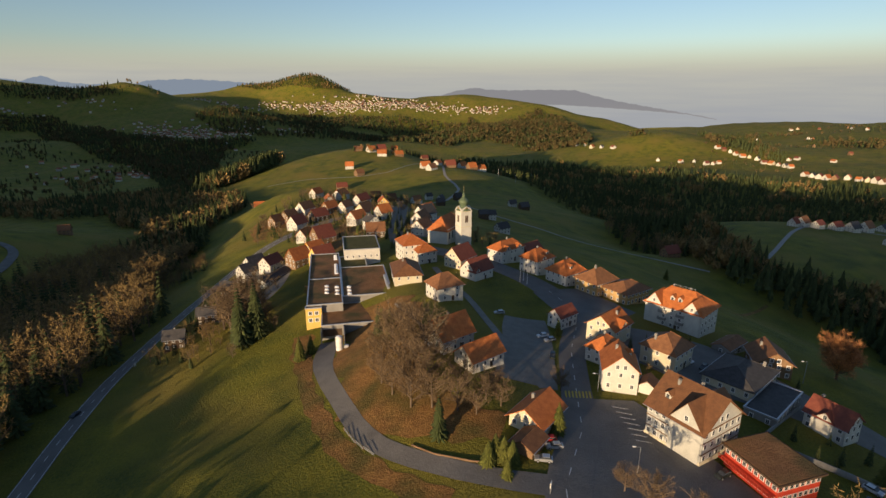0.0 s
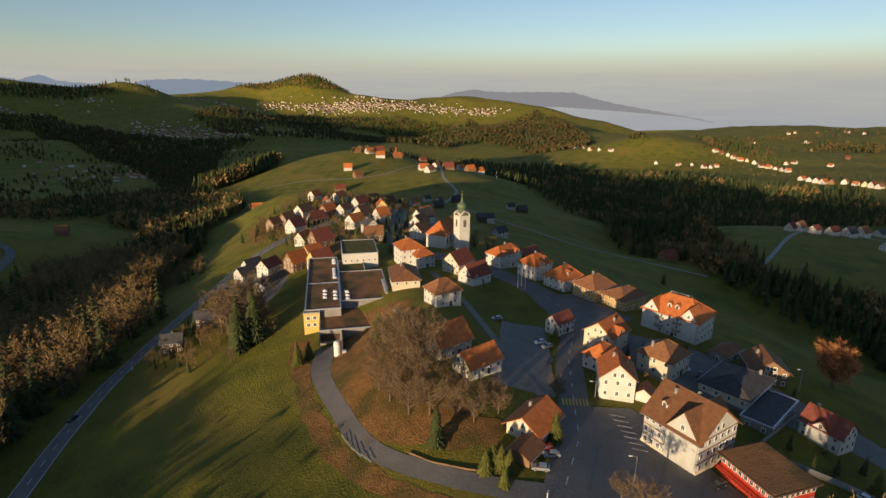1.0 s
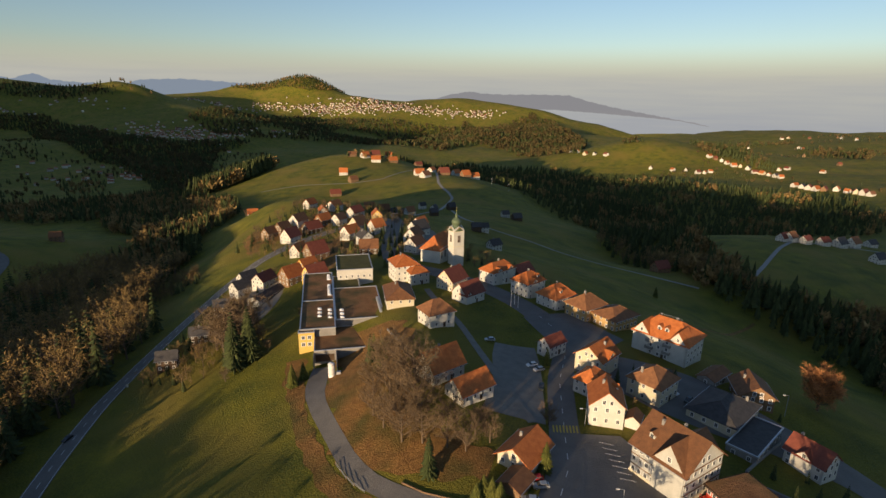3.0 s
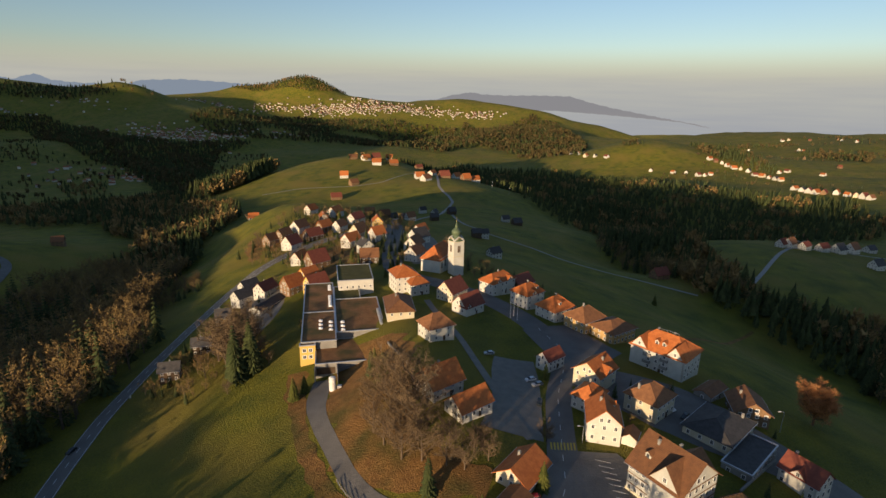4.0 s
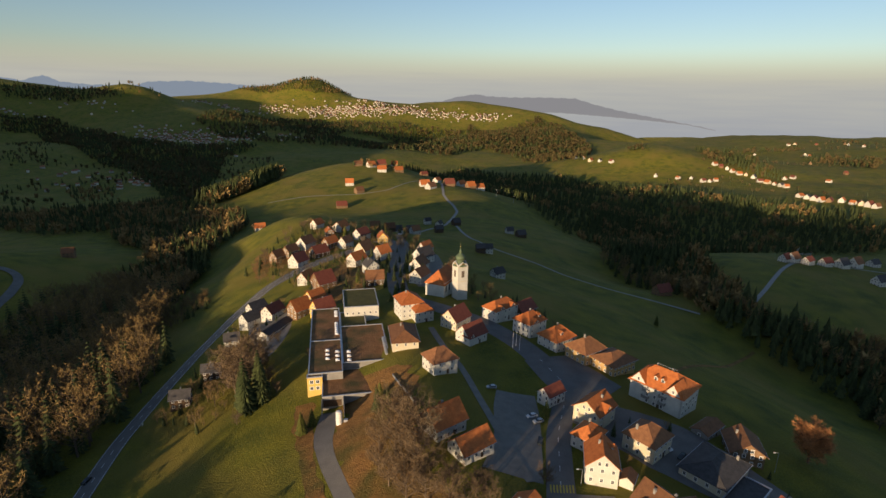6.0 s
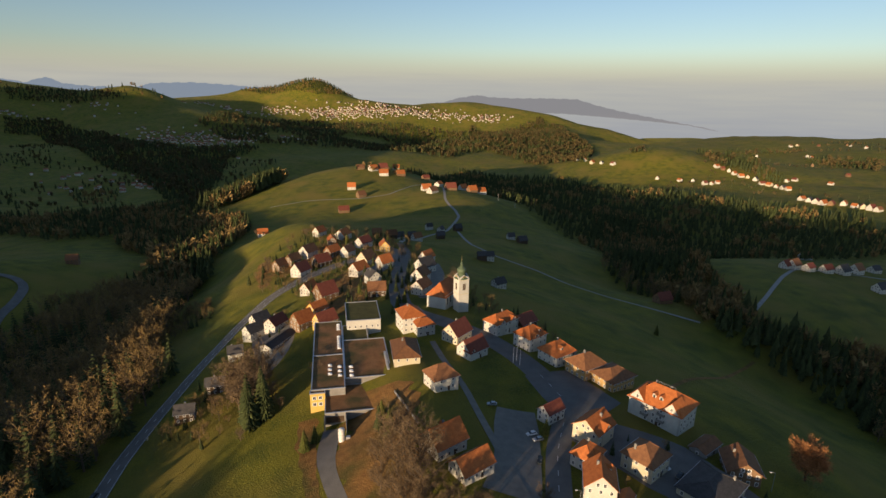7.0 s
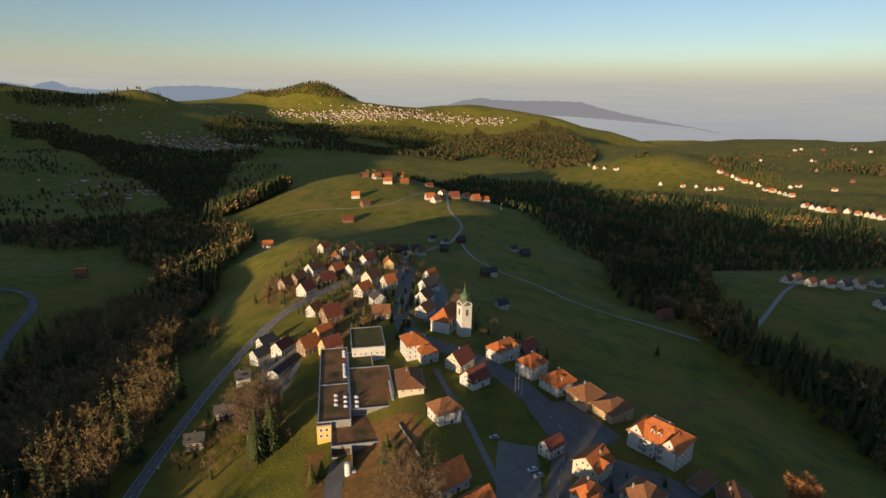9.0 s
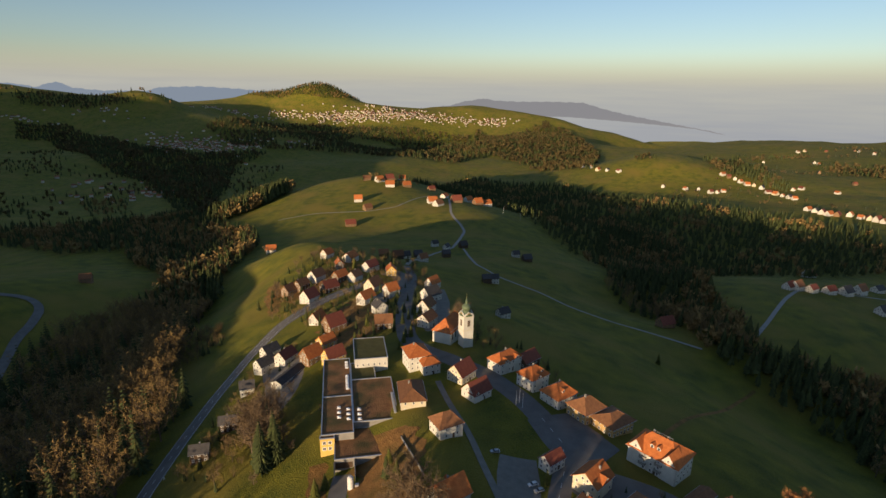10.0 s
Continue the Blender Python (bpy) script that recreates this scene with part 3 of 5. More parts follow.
# ---- houses round the square ----
apartments = house("apartment_house", "long white three-storey house with a bright orange tiled hipped roof", 94.6, 196, -47, 22, 16, 9.2, 5.6, PALE, ORANGE_TILE, "hip", 3, (7, 5), 0.8, ((0.1, 0.1), (-0.2, 0.1)), ((-7.4, -1, 6.6, 4.2), (7.2, -1, 6.6, 4.2)), ((-1.6, -1), (1.4, -1)), base=-1.8)
for bx in (-3.6, 3.4):
    for bz in (3.2, 6.2):
        bm = bmesh.new()
        add_box(bm, bx, -8.7, bz, 3.0, 1.4, 0.18)
        add_box(bm, bx, -9.36, bz + 0.55, 3.0, 0.08, 0.95)
        for bs in (-1, 1):
            add_box(bm, bx + bs * 1.46, -8.7, bz + 0.55, 0.08, 1.3, 0.95)
        part("balcony", bm, CONCRETE, apartments, "grey balcony with a closed railing")
bm = bmesh.new()
for u in range(8):
    add_tube(bm, (-4.2 + u * 1.2, 0.8, 14.3), (-4.2 + u * 1.2, 0.8, 15.4), 0.05, 0.05, 6)
add_box(bm, 0, 0.8, 15.35, 8.6, 0.08, 0.08)
part("roof_rail", bm, LAMP_GREY, apartments, "thin steel rail along the ridge")
house("gabled_house", "white plastered gabled house with orange roof and red shutters", 54.1, 146.6, 78, 11.5, 10.2, 7.2, 4.4, WHITE, ORANGE_TILE, "gable", 2, (3, 3), 0.5, ((0.1, 0.1),), (), ((2.5, -1),), base=0.9)
house("black_roofed_house", "low pale workshop house under a wide dark slate roof", 93.5, 149.5, 41, 19, 15, 4.4, 3.2, CREAM, SLATE, "hip", 1, (6, 4), 0.7, ((0.35, -0.3),), base=-1.4)
house("flat_roofed_annex", "low flat-roofed annex with a zinc parapet", 96.5, 136.2, 41, 21, 8.5, 3.4, 0, CONCRETE, SLATE, "flat", 1, (6, 2), 0, (), base=-2.2)
house("country_house", "white two-storey house with a dark tiled roof and centre gable", 107.6, 127.4, -62, 10.5, 8.2, 5.2, 3.4, WHITE, RED_TILE, "gable", 2, (4, 3), 0.6, ((-0.35, 0.1),), ((0, -1, 4.5),), base=-3.2)
house("chalet", "small chalet with an orange tiled roof and timber gable", 24.6, 121.5, 52, 12, 9.4, 3.8, 3.2, CREAM, ORANGE_TILE, "gable", 1, (3, 3), 0.9, ((0.1, 0.2),), base=4.0)
house("carport", "dark timber carport beside the chalet", 20.8, 110.6, 52, 7, 6, 2.6, 1.4, TIMBER, BROWN_TILE, "gable", 0, (1, 1), 0.6, (), base=4.1, category="carport")
house("yellow_house", "cream two-storey house with a brown hipped roof", 74.6, 160.6, 40, 12, 12, 7.0, 4.0, CREAM, BROWN_TILE, "hip", 2, (4, 3), 0.6, ((-0.3, 0.2),), (), base=0.1)
house("corner_house", "cream house with an orange tiled roof", 60.6, 178.2, 44, 12, 11, 6.8, 4.0, CREAM, ORANGE_TILE, "gable", 2, (3, 3), 0.7, ((0.15, -0.15),), ((0, -1, 5.5),), base=0.2)
house("street_house", "white house with an orange hipped roof", 54.2, 162.4, 48, 9.5, 8.5, 5.6, 3.0, WHITE, ORANGE_TILE, "hip", 2, (3, 3), 0.6, ((0.2, 0.1),), ((0, -1, 4),), base=0.6)
house("kiosk_house", "small white house with a red-brown roof", 46.6, 191.6, 38, 9.5, 6.5, 4.6, 2.8, WHITE, RED_TILE, "gable", 2, (4, 2), 0.4, (), base=0.0)
house("garage", "low garage with a shallow brown roof", 104.0, 175.6, 37, 12, 6.5, 2.8, 1.3, CONCRETE, BROWN_TILE, "gable", 1, (4, 1), 0.4, (), base=-3.0, category="garage")
# pale wall given the timber brown to stand in for shade
house("half_timbered_house", "half-timbered house with shade put into its dark wall colour and a grey-brown roof", 111.5, 164.0, 76, 12, 11, 5.6, 3.6, TIMBER, BROWN_TILE, "gable", 2, (3, 4), 0.8, ((0.2, 0.2),), base=-4.6)
house("small_garage", "low white garage beside the gabled house", 62.2, 143.0, 60, 5.5, 4.5, 2.4, 1.6, WHITE, BROWN_TILE, "gable", 0, (1, 1), 0.3, (), base=0.6, category="garage")
house("inn", "ochre inn with a brown hipped roof", 71.5, 233.5, 33, 14, 13, 7.0, 4.6, OCHRE, BROWN_TILE, "hip", 2, (5, 4), 0.7, ((-0.1, 0.0),), (), base=-2.6)
house("inn_wing", "ochre inn wing with a wide hipped brown roof", 82.5, 224.5, 33, 15, 13, 6.0, 3.0, OCHRE, BROWN_TILE, "hip", 2, (6, 4), 1.0, (), base=-2.8)
house("street_house", "grey-white house with a steep orange hipped roof", 60.0, 246.0, 36, 14, 13, 6.8, 5.0, WHITE, ORANGE_TILE, "hip", 2, (4, 4), 0.6, ((0.1, 0.1),), (), ((-1.5, -1),), base=-2.6)
house("street_house", "white three-storey house with an orange roof and front gable", 48.6, 262.0, 40, 13, 12, 8.6, 4.2, WHITE, ORANGE_TILE, "hip", 3, (4, 4), 0.6, ((0.1, 0.1),), ((-2, -1, 5),), ((3.0, -1),), base=-2.8)
house("street_house", "white row house with two orange gables", 34.6, 281.0, 42, 18, 11, 7.6, 3.8, WHITE, ORANGE_TILE, "hip", 2, (6, 3), 0.5, ((0.1, 0.1),), ((-4.5, -1, 5), (4.5, -1, 5)), base=-2.2)
house("barn", "dark red-roofed barn behind the row", 49.0, 289.0, 42, 13, 10, 6, 4.2, DARK_TIMBER, RED_TILE, "gable", 1, (2, 2), 0.6, (), base=-5.0, category="barn")
house("villa", "cream villa with a brown hipped roof on the lawn", 0.6, 207.0, 30, 11.6, 10.6, 6.6, 4.2, WHITE, BROWN_TILE, "hip", 2, (2, 4), 0.7, (), (), base=5.3)
house("parish_house", "cream house with a long brown hipped roof", -17.5, 239.0, 100, 19, 12.5, 7.4, 3.8, CREAM, BROWN_TILE, "hip", 2, (5, 3), 0.7, ((0.1, 0.1),), (), base=-0.6)
house("white_house", "tall white house with an orange hipped roof", -17.5, 279.0, 112, 14, 13, 9.0, 4.2, WHITE, ORANGE_TILE, "hip", 3, (4, 4), 0.6, ((0.1, 0.1),), base=0.0)
house("white_house_wing", "lower white wing with an orange hipped roof", -9.5, 271.5, 22, 10, 9, 6.5, 2.6, WHITE, ORANGE_TILE, "hip", 2, (3, 3), 0.6, (), base=0.0)
house("barn", "white-walled barn with a steep dark red roof", 16.4, 245.4, 42, 12.5, 10, 5.0, 5.0, WHITE, RED_TILE, "gable", 1, (3, 2), 0.6, (), ((-4.5, -1, 3.6),), base=0.2, category="barn")
house("gabled_house", "yellow timber-gabled house with a steep red-brown roof", 8.8, 264.0, 52, 13, 10.5, 5.5, 5.4, CREAM, RED_TILE, "gable", 2, (4, 4), 0.7, ((0.0, 0.05),), base=0.1)
house("shed", "long low shed with a dull grey roof beside the school", -98.0, 289.5, 71, 23, 8, 2.8, 1.7, PALE, SLATE, "gable", 1, (5, 1), 0.5, (), category="shed")
house("knoll_house", "old house with a steep orange roof among bare trees", 2.0, 163.0, 38, 13, 10.5, 5.0, 5.2, PALE, ORANGE_TILE, "gable", 2, (4, 3), 0.7, ((0.0, 0.06),), (), ((1.5, 1),), base=6.0)
house("knoll_house_wing", "lower wing with an orange roof beside the old house", 11.5, 151.8, 38, 13, 9, 4.0, 3.8, WHITE, ORANGE_TILE, "gable", 1, (4, 3), 0.6, (), base=5.0)


def big_house():
    """The large shingled house on the square: a broad ridge, a front gable and timber string courses."""
    root = house("large_house", "large white shingled house with brown cross-gabled roofs on the square", 64.4, 119.0, -58, 15.6, 16.0, 9.4, 6.4, PALE, BROWN_TILE, "gable", 3, (8, 6), 0.9, ((0.05, 0.06), (-0.25, -0.1)), ((3.2, -1, 8.6, 5.6), (2.0, 1, 9.0)), ((-4.2, -1),), base=0.7)
    bm = bmesh.new()
    for z in (3.0, 6.1, 9.1):
        add_box(bm, 0, 0, z, 15.9, 16.3, 0.2)
    part("string_course", bm, TIMBER, root, "weathered timber string courses")
    bm = bmesh.new()
    add_box(bm, 0, 0, 0.2, 16.0, 16.4, 1.6)
    part("plinth", bm, CREAM, root, "cream plastered plinth")


big_house()


def red_house():
    """Two-storey red boarded house with a flat planted roof and ribbon windows."""
    root = tagged(new("red_house"), "red boarded house with flat brown planted roof and window bands", "house")
    root.matrix_basis = pose(76.6, 104.6, 0.2, 0, 0, 17)
    w, d, h = 12.5, 14.5, 5.6
    bm = bmesh.new()
    add_box(bm, 0, 0, h / 2 - 1, w, d, h + 2)
    part("wall", bm, RED_PAINT, root)
    bm = bmesh.new()
    add_box(bm, 0, 0, h + 0.12, w + 1.6, d + 1.6, 0.5)
    part("roof_edge", bm, DARK_TIMBER, root, "dark roof edge")
    bm = bmesh.new()
    add_box(bm, 0, 0, h + 0.40, w + 0.9, d + 0.9, 0.1)
    part("roof", bm, FLAT_ROOF, root)
    for z in (1.5, 4.3):
        for side, (length, out, turn) in enumerate(((w, d / 2, 0), (d, w / 2, 90), (w, d / 2, 180), (d, w / 2, 270))):
            n = int(length / 1.5)
            for i in range(n):
                f = shared("window", FRAME_MESH, root, pose(0, 0, 0, 0, 0, turn) @ pose((i + 0.5) / n * length - length / 2, -out, z) @ Matrix.Diagonal((1.0, 1, 0.8, 1)))
                shared("pane", PANE_MESH, f, Matrix())
    bm = bmesh.new()
    add_box(bm, -w / 2 - 1.0, 0, 2.7, 2.0, d, 0.18)
    for i in range(15):
        add_box(bm, -w / 2 - 1.95, -d / 2 + i * d / 14, 3.2, 0.08, 0.08, 0.9)
    add_box(bm, -w / 2 - 1.95, 0, 3.68, 0.1, d, 0.1)
    part("balcony", bm, RED_PAINT, root)
    return root


red_house()


def church():
    """Nave with a steep roof, and a white tower with an onion dome."""
    root = tagged(new("church"), "white village church with orange nave roof and copper-domed tower", "church")
    root.matrix_basis = pose(0, 0, 0)
    nave = pose(2.0, 321, -2.2, 0, 0, 64)
    bm = bmesh.new()
    add_box(bm, 0, 0, 3.6, 24, 13, 12)
    part("wall", bm, WHITE, root, "", nave)
    bm = bmesh.new()
    roof_shape(bm, 24, 13, 9.4, 7.0, "hip", 0.7)
    part("roof", bm, ORANGE_TILE, root, "", nave)
    arch = mesh_of("window", GLASS, lambda b: [add_box(b, 0, -0.02, 0, 1.3, 0.14, 3.6), add_tube(b, (0, -0.09, 1.8), (0, 0.05, 1.8), 0.65, 0.65, 14)])
    for i in range(5):
        for side in (0, 180):
            shared("window", arch, root, nave @ pose(0, 0, 0, 0, 0, side) @ pose(-9.2 + i * 4.6, -6.5, 5.2))
    t = pose(12.2, 309, -2, 0, 0, 28)
    bm = bmesh.new()
    add_box(bm, 0, 0, 10.2, 7.0, 7.0, 22.4)
    tower = part("tower", bm, WHITE, root, "white plastered tower", t)
    for z in (12.0, 21.2):
        bm = bmesh.new()
        add_box(bm, 0, 0, z, 7.4, 7.4, 0.35)
        part("cornice", bm, CREAM, tower)
    for side in range(4):
        f = mesh_of("sound_opening", DARK_TIMBER, lambda b: [add_box(b, 0, -0.04, 0, 0.75, 0.16, 4.2), add_box(b, 1.05, -0.04, 0, 0.75, 0.16, 4.2)])
        shared("sound_opening", f, tower, pose(0, 0, 0, 0, 0, side * 90) @ pose(-0.5, -3.5, 16.6))
        clock = mesh_of("clock_face", GOLD, lambda b: add_tube(b, (0, -0.1, 0), (0, 0.02, 0), 1.1, 1.1, 20))
        shared("clock_face", clock, tower, pose(0, 0, 0, 0, 0, side * 90) @ pose(0, -3.6, 22.6))
    bm = bmesh.new()
    for side in range(4):
        add_prism(bm, [(-3.6, 21.4), (3.6, 21.4), (2.6, 22.9), (0, 24.2), (-2.6, 22.9)], 3.0, 3.55, pose(0, 0, 0, 0, 0, side * 90))
    part("clock_gable", bm, WHITE, tower)
    bm = bmesh.new()
    add_lathe(bm, [(4.6, 21.6), (3.6, 22.9), (2.7, 23.8), (2.2, 24.6), (2.6, 25.4), (3.0, 26.4), (2.7, 27.5), (1.7, 28.5), (0.8, 29.2), (0.75, 30.3), (1.0, 30.6), (0.5, 31.2), (0.12, 32.4), (0.05, 33.4)], 16)
    part("dome", bm, COPPER, tower, "green copper onion dome")
    bm = bmesh.new()
    add_tube(bm, (0, 0, 33), (0, 0, 36), 0.10, 0.06, 6)
    add_box(bm, 0, 0, 35.0, 1.1, 0.12, 0.12)
    bmesh.ops.create_icosphere(bm, subdivisions=2, radius=0.35, matrix=Matrix.Translation((0, 0, 33.3)))
    part("cross", bm, GOLD, tower, "gilded cross and ball")


church()


def school():
    """Flat-roofed school: two planted roofs, skylights, an ochre front, a sunken garage and a low hall."""
    root = tagged(new("school_building"), "flat-roofed school with brown planted roofs, skylights and zinc edges", "school")
    m0 = pose(-48, 247, -7.6, 0, 0, 12)
    root.matrix_basis = m0

    def block(cx, cy, w, d, h, roof, wall, name="wing"):
        bm = bmesh.new()
        add_box(bm, cx, cy, h / 2 - 1.5, w, d, h + 3)
        p = part(name, bm, wall, root)
        bm = bmesh.new()
        add_box(bm, cx, cy, h + 0.05, w - 0.7, d - 0.7, 0.1)
        part("planted_roof", bm, roof, p)
        bm = bmesh.new()
        for sx in (-1, 1):
            add_box(bm, cx + sx * (w / 2 - 0.1), cy, h + 0.18, 0.5, d + 0.3, 0.5)
        for sy in (-1, 1):
            add_box(bm, cx, cy + sy * (d / 2 - 0.1), h + 0.18, w - 0.7, 0.5, 0.5)
        part("parapet", bm, METAL, p, "zinc parapet capping")
        return p

    block(-9.8, 17.5, 15.0, 41, 7.8, FLAT_ROOF, CONCRETE)
    block(-9.8, -19.5, 15.0, 32.6, 7.9, FLAT_ROOF, CONCRETE)
    block(9.0, -7.6, 22.0, 40, 7.7, FLAT_ROOF, CONCRETE)
    block(4.8, 22.5, 13.5, 19, 7.4, MOSS, CONCRETE)
    front = block(-14.6, -36.6, 6.6, 2.6, 7.4, FLAT_ROOF, YELLOW, "ochre_front")
    for z in (2.2, 5.3):
        for u in (-16.0, -13.4):
            f = shared("window", FRAME_MESH, root, pose(u, -37.9, z) @ Matrix.Diagonal((1.5, 1, 1.1, 1)))
            shared("pane", PANE_MESH, f, Matrix())
    low = block(8.6, -38.6, 40.0, 22.0, 4.3, FLAT_ROOF, CONCRETE, "garage_wing")
    # solid dark panel on the wall stands for the shade inside the garage
    bm = bmesh.new()
    add_box(bm, -7.2, -49.55, 1.2, 7.6, 0.3, 3.0)
    part("garage_opening", bm, DARK_TIMBER, low, "dark panel standing for the shaded garage opening")
    bm = bmesh.new()
    add_box(bm, -11.6, -52.2, 1.4, 0.35, 5.0, 4.6)
    add_box(bm, -2.6, -54.7, 1.6, 0.35, 10.0, 5.2)
    part("retaining_wall", bm, CONCRETE, low)
    dome = mesh_of("skylight", DOME, lambda b: [add_box(b, 0, 0, 0.2, 1.9, 1.9, 0.4), bmesh.ops.create_icosphere(b, subdivisions=2, radius=1.0, matrix=Matrix.Translation((0, 0, 0.35)) @ Matrix.Diagonal((0.9, 0.9, 0.55, 1)))])
    spots = [(-4.2, 17 - i * 2.6) for i in range(6)] + [(-4.2, 30), (-4.2, 33), (-4.2, 27)]
    spots += [(-9.0, -14 - i * 4.2) for i in range(3)] + [(-4.4, -16 - i * 4.2) for i in range(3)] + [(1.0, -17 - i * 4.2) for i in range(3)]
    spots += [(21.0, -43.0), (21.6, -46.5), (12.5, -36.0)]
    for u, v in spots:
        shared("skylight", dome, root, pose(u, v, 7.9 if v > -35 else 4.4))
    bm = bmesh.new()
    for i in range(9):
        add_box(bm, 18.7, -22 + i * 2.0, 8.4, 1.2, 1.6, 1.2)
    add_tube(bm, (18.7, -24, 8.6), (18.7, -8, 8.6), 0.6, 0.6, 10)
    part("ventilation_duct", bm, METAL, root, "zinc ventilation duct on the roof")
    hall = house("school_hall", "flat-roofed white school hall with a mossy roof", -46.4, 287.8, 12, 19, 27, 8.4, 0, WHITE, MOSS, "flat", 1, (6, 7), 0, (), base=-3.0, category="hall")


school()

# ---- houses along the valley road and in the northern part of the village ----
ROOFS = (ORANGE_TILE, BROWN_TILE, RED_TILE, ORANGE_TILE)
WALLS = (WHITE, CREAM, PALE, TIMBER)


def village(spots, group, detail, size=(9, 12), seed=1, label="{wall} house with {roof} roof in the village"):
    """Plain houses at (x, y, yaw, roof, wall)."""
    rnd = random.Random(seed)
    roofs = {"o": (ORANGE_TILE, "an orange tiled"), "b": (BROWN_TILE, "a brown tiled"), "r": (RED_TILE, "a dark red tiled"), "s": (SLATE, "a dark slate")}
    walls = {"w": (WHITE, "white plastered"), "c": (CREAM, "cream plastered"), "p": (PALE, "pale shingled"), "t": (TIMBER, "brown timber"), "y": (YELLOW, "yellow plastered"), "d": (DARK_TIMBER, "dark timber")}
    for x, y, yaw, code in spots:
        w = rnd.uniform(*size)
        d = w * rnd.uniform(0.72, 0.9)
        rf, wl = roofs[code[0]], walls[code[1]]
        house("house", label.format(wall=wl[1], roof=rf[1]), x, y, yaw, w, d, rnd.uniform(4.8, 6.4), d * rnd.uniform(0.42, 0.58), wl[0], rf[0], "hip" if len(code) > 2 else "gable", 2, (3, 3), 0.6, ((rnd.uniform(-0.3, 0.3), 0.12),), (), (), detail, None, "house", False, (), group)


village([(-132, 549, 61, "ow"), (-111, 511, 110, "ot"), (-127, 481, 61, "bw"), (-88, 472, 61, "bw"), (-103, 475, 56, "ot"), (-147, 456, 61, "bt"), (-121, 430, 61, "rw"), (-108, 451, 46, "rd"), (-78, 503, 56, "rw"), (-56, 491, 100, "oy"), (-66, 439, 60, "bc"), (-48, 418, 46, "op"), (-67, 404, 56, "ow"), (-52, 376, 120, "sp"), (-45, 344, 10, "bd"), (-100, 374, 66, "ow"), (-83, 354, 46, "rt"), (-82, 325, 50, "oy"), (-14, 454, 56, "ow"), (-14, 407, 46, "sw"), (-16, 374, 66, "bw"), (-14, 344, 61, "bw"), (-104, 535, 66, "ow"), (-137, 464, 60, "bt")], "houses of the northern village", 2, (10.5, 14), 3)
village([(-87, 305, 51, "ot"), (-71, 298, 46, "ry"), (-107, 315, 66, "rw"), (-124, 333, 56, "sw"), (-120, 311, 56, "sp")], "houses beside the school", 2, (10, 12.5), 5)
village([(-125, 226, 15, "sd"), (-119, 248, 15, "sd"), (-122, 284, 20, "sp")], "houses on the valley road", 2, (8, 11), 7)
village([(-40, 666, 20, "sd"), (-54, 640, 30, "sp"), (-20, 740, 30, "sp"), (-3, 720, 60, "sw"), (21, 735, 30, "sd"), (-3, 669, 20, "sd"), (93, 702, 20, "sp"), (106, 684, 20, "sd"), (41, 527, 10, "sd"), (49, 533, 10, "sp"), (44, 385, 35, "sp"), (-60, 600, 20, "bd"), (-30, 590, 40, "bp"), (-75, 585, 10, "bd")], "houses in the shade", 1, (9, 12), 9)
village([(-263, 749, 20, "ow"), (215, 482, 20, "rt"), (400, 589, 30, "rw"), (410, 590, 30, "bw"), (425, 586, 30, "rw"), (449, 590, 20, "rw"), (472, 595, 25, "sw"), (502, 612, 25, "bw"), (544, 636, 20, "sw"), (520, 730, 10, "bp"), (373, 800, 30, "bp"), (474, 540, 20, "sw"), (-440, 600, 20, "bt")], "farmhouses on the slopes", 1, (12, 17), 11, "{wall} farmhouse with {roof} roof on the slope")
village([(-190, 1085, 10, "ow"), (-162, 1030, 40, "bt"), (-179, 935, 20, "rt"), (-198, 1255, 20, "bt"), (-145, 1265, 30, "rt"), (-137, 1205, 10, "ow"), (-100, 1222, 20, "ot"), (-117, 1300, 0, "op"), (-166, 1245, 40, "ow"), (-43, 1240, 30, "rt"), (-22, 1030, 50, "bw"), (-11, 1140, 60, "ow"), (14, 1075, 20, "rt"), (40, 1110, 40, "ow"), (58, 1075, 30, "ot"), (76, 1090, 20, "ow"), (-35, 1060, 20, "ow")], "farmhouses on the ridge", 1, (15, 21), 13, "{wall} farmhouse with {roof} roof on the ridge")
village([(927, 1820, 20, "ow"), (937, 1797, 0, "rt"), (950, 1780, 60, "bw"), (953, 1750, 20, "ow"), (962, 1724, 0, "ow"), (978, 1713, 60, "oc"), (985, 1679, 40, "sw"), (970, 1616, 0, "rw"), (974, 1586, 110, "oc"), (978, 1557, 40, "ow"), (981, 1529, 20, "sw"), (982, 1507, 0, "ow"), (918, 1347, 20, "ow"), (920, 1322, 40, "sw"), (922, 1300, 40, "rw"), (926, 1280, 20, "ow"), (939, 1270, 40, "rt"), (958, 1255, 40, "ow"), (962, 1226, 110, "ow"), (970, 1211, 60, "oc"), (974, 1191, 20, "rw"), (976, 1173, 20, "bw"), (615, 2604, 40, "ow"), (530, 2131, 110, "sw"), (549, 2083, 40, "ow"), (560, 2026, 40, "oc"), (586, 1993, 40, "sw"), (616, 1954, 110, "rw")], "houses on the hill across the valley", 0, (12, 17), 15, "{wall} house with {roof} roof across the valley")
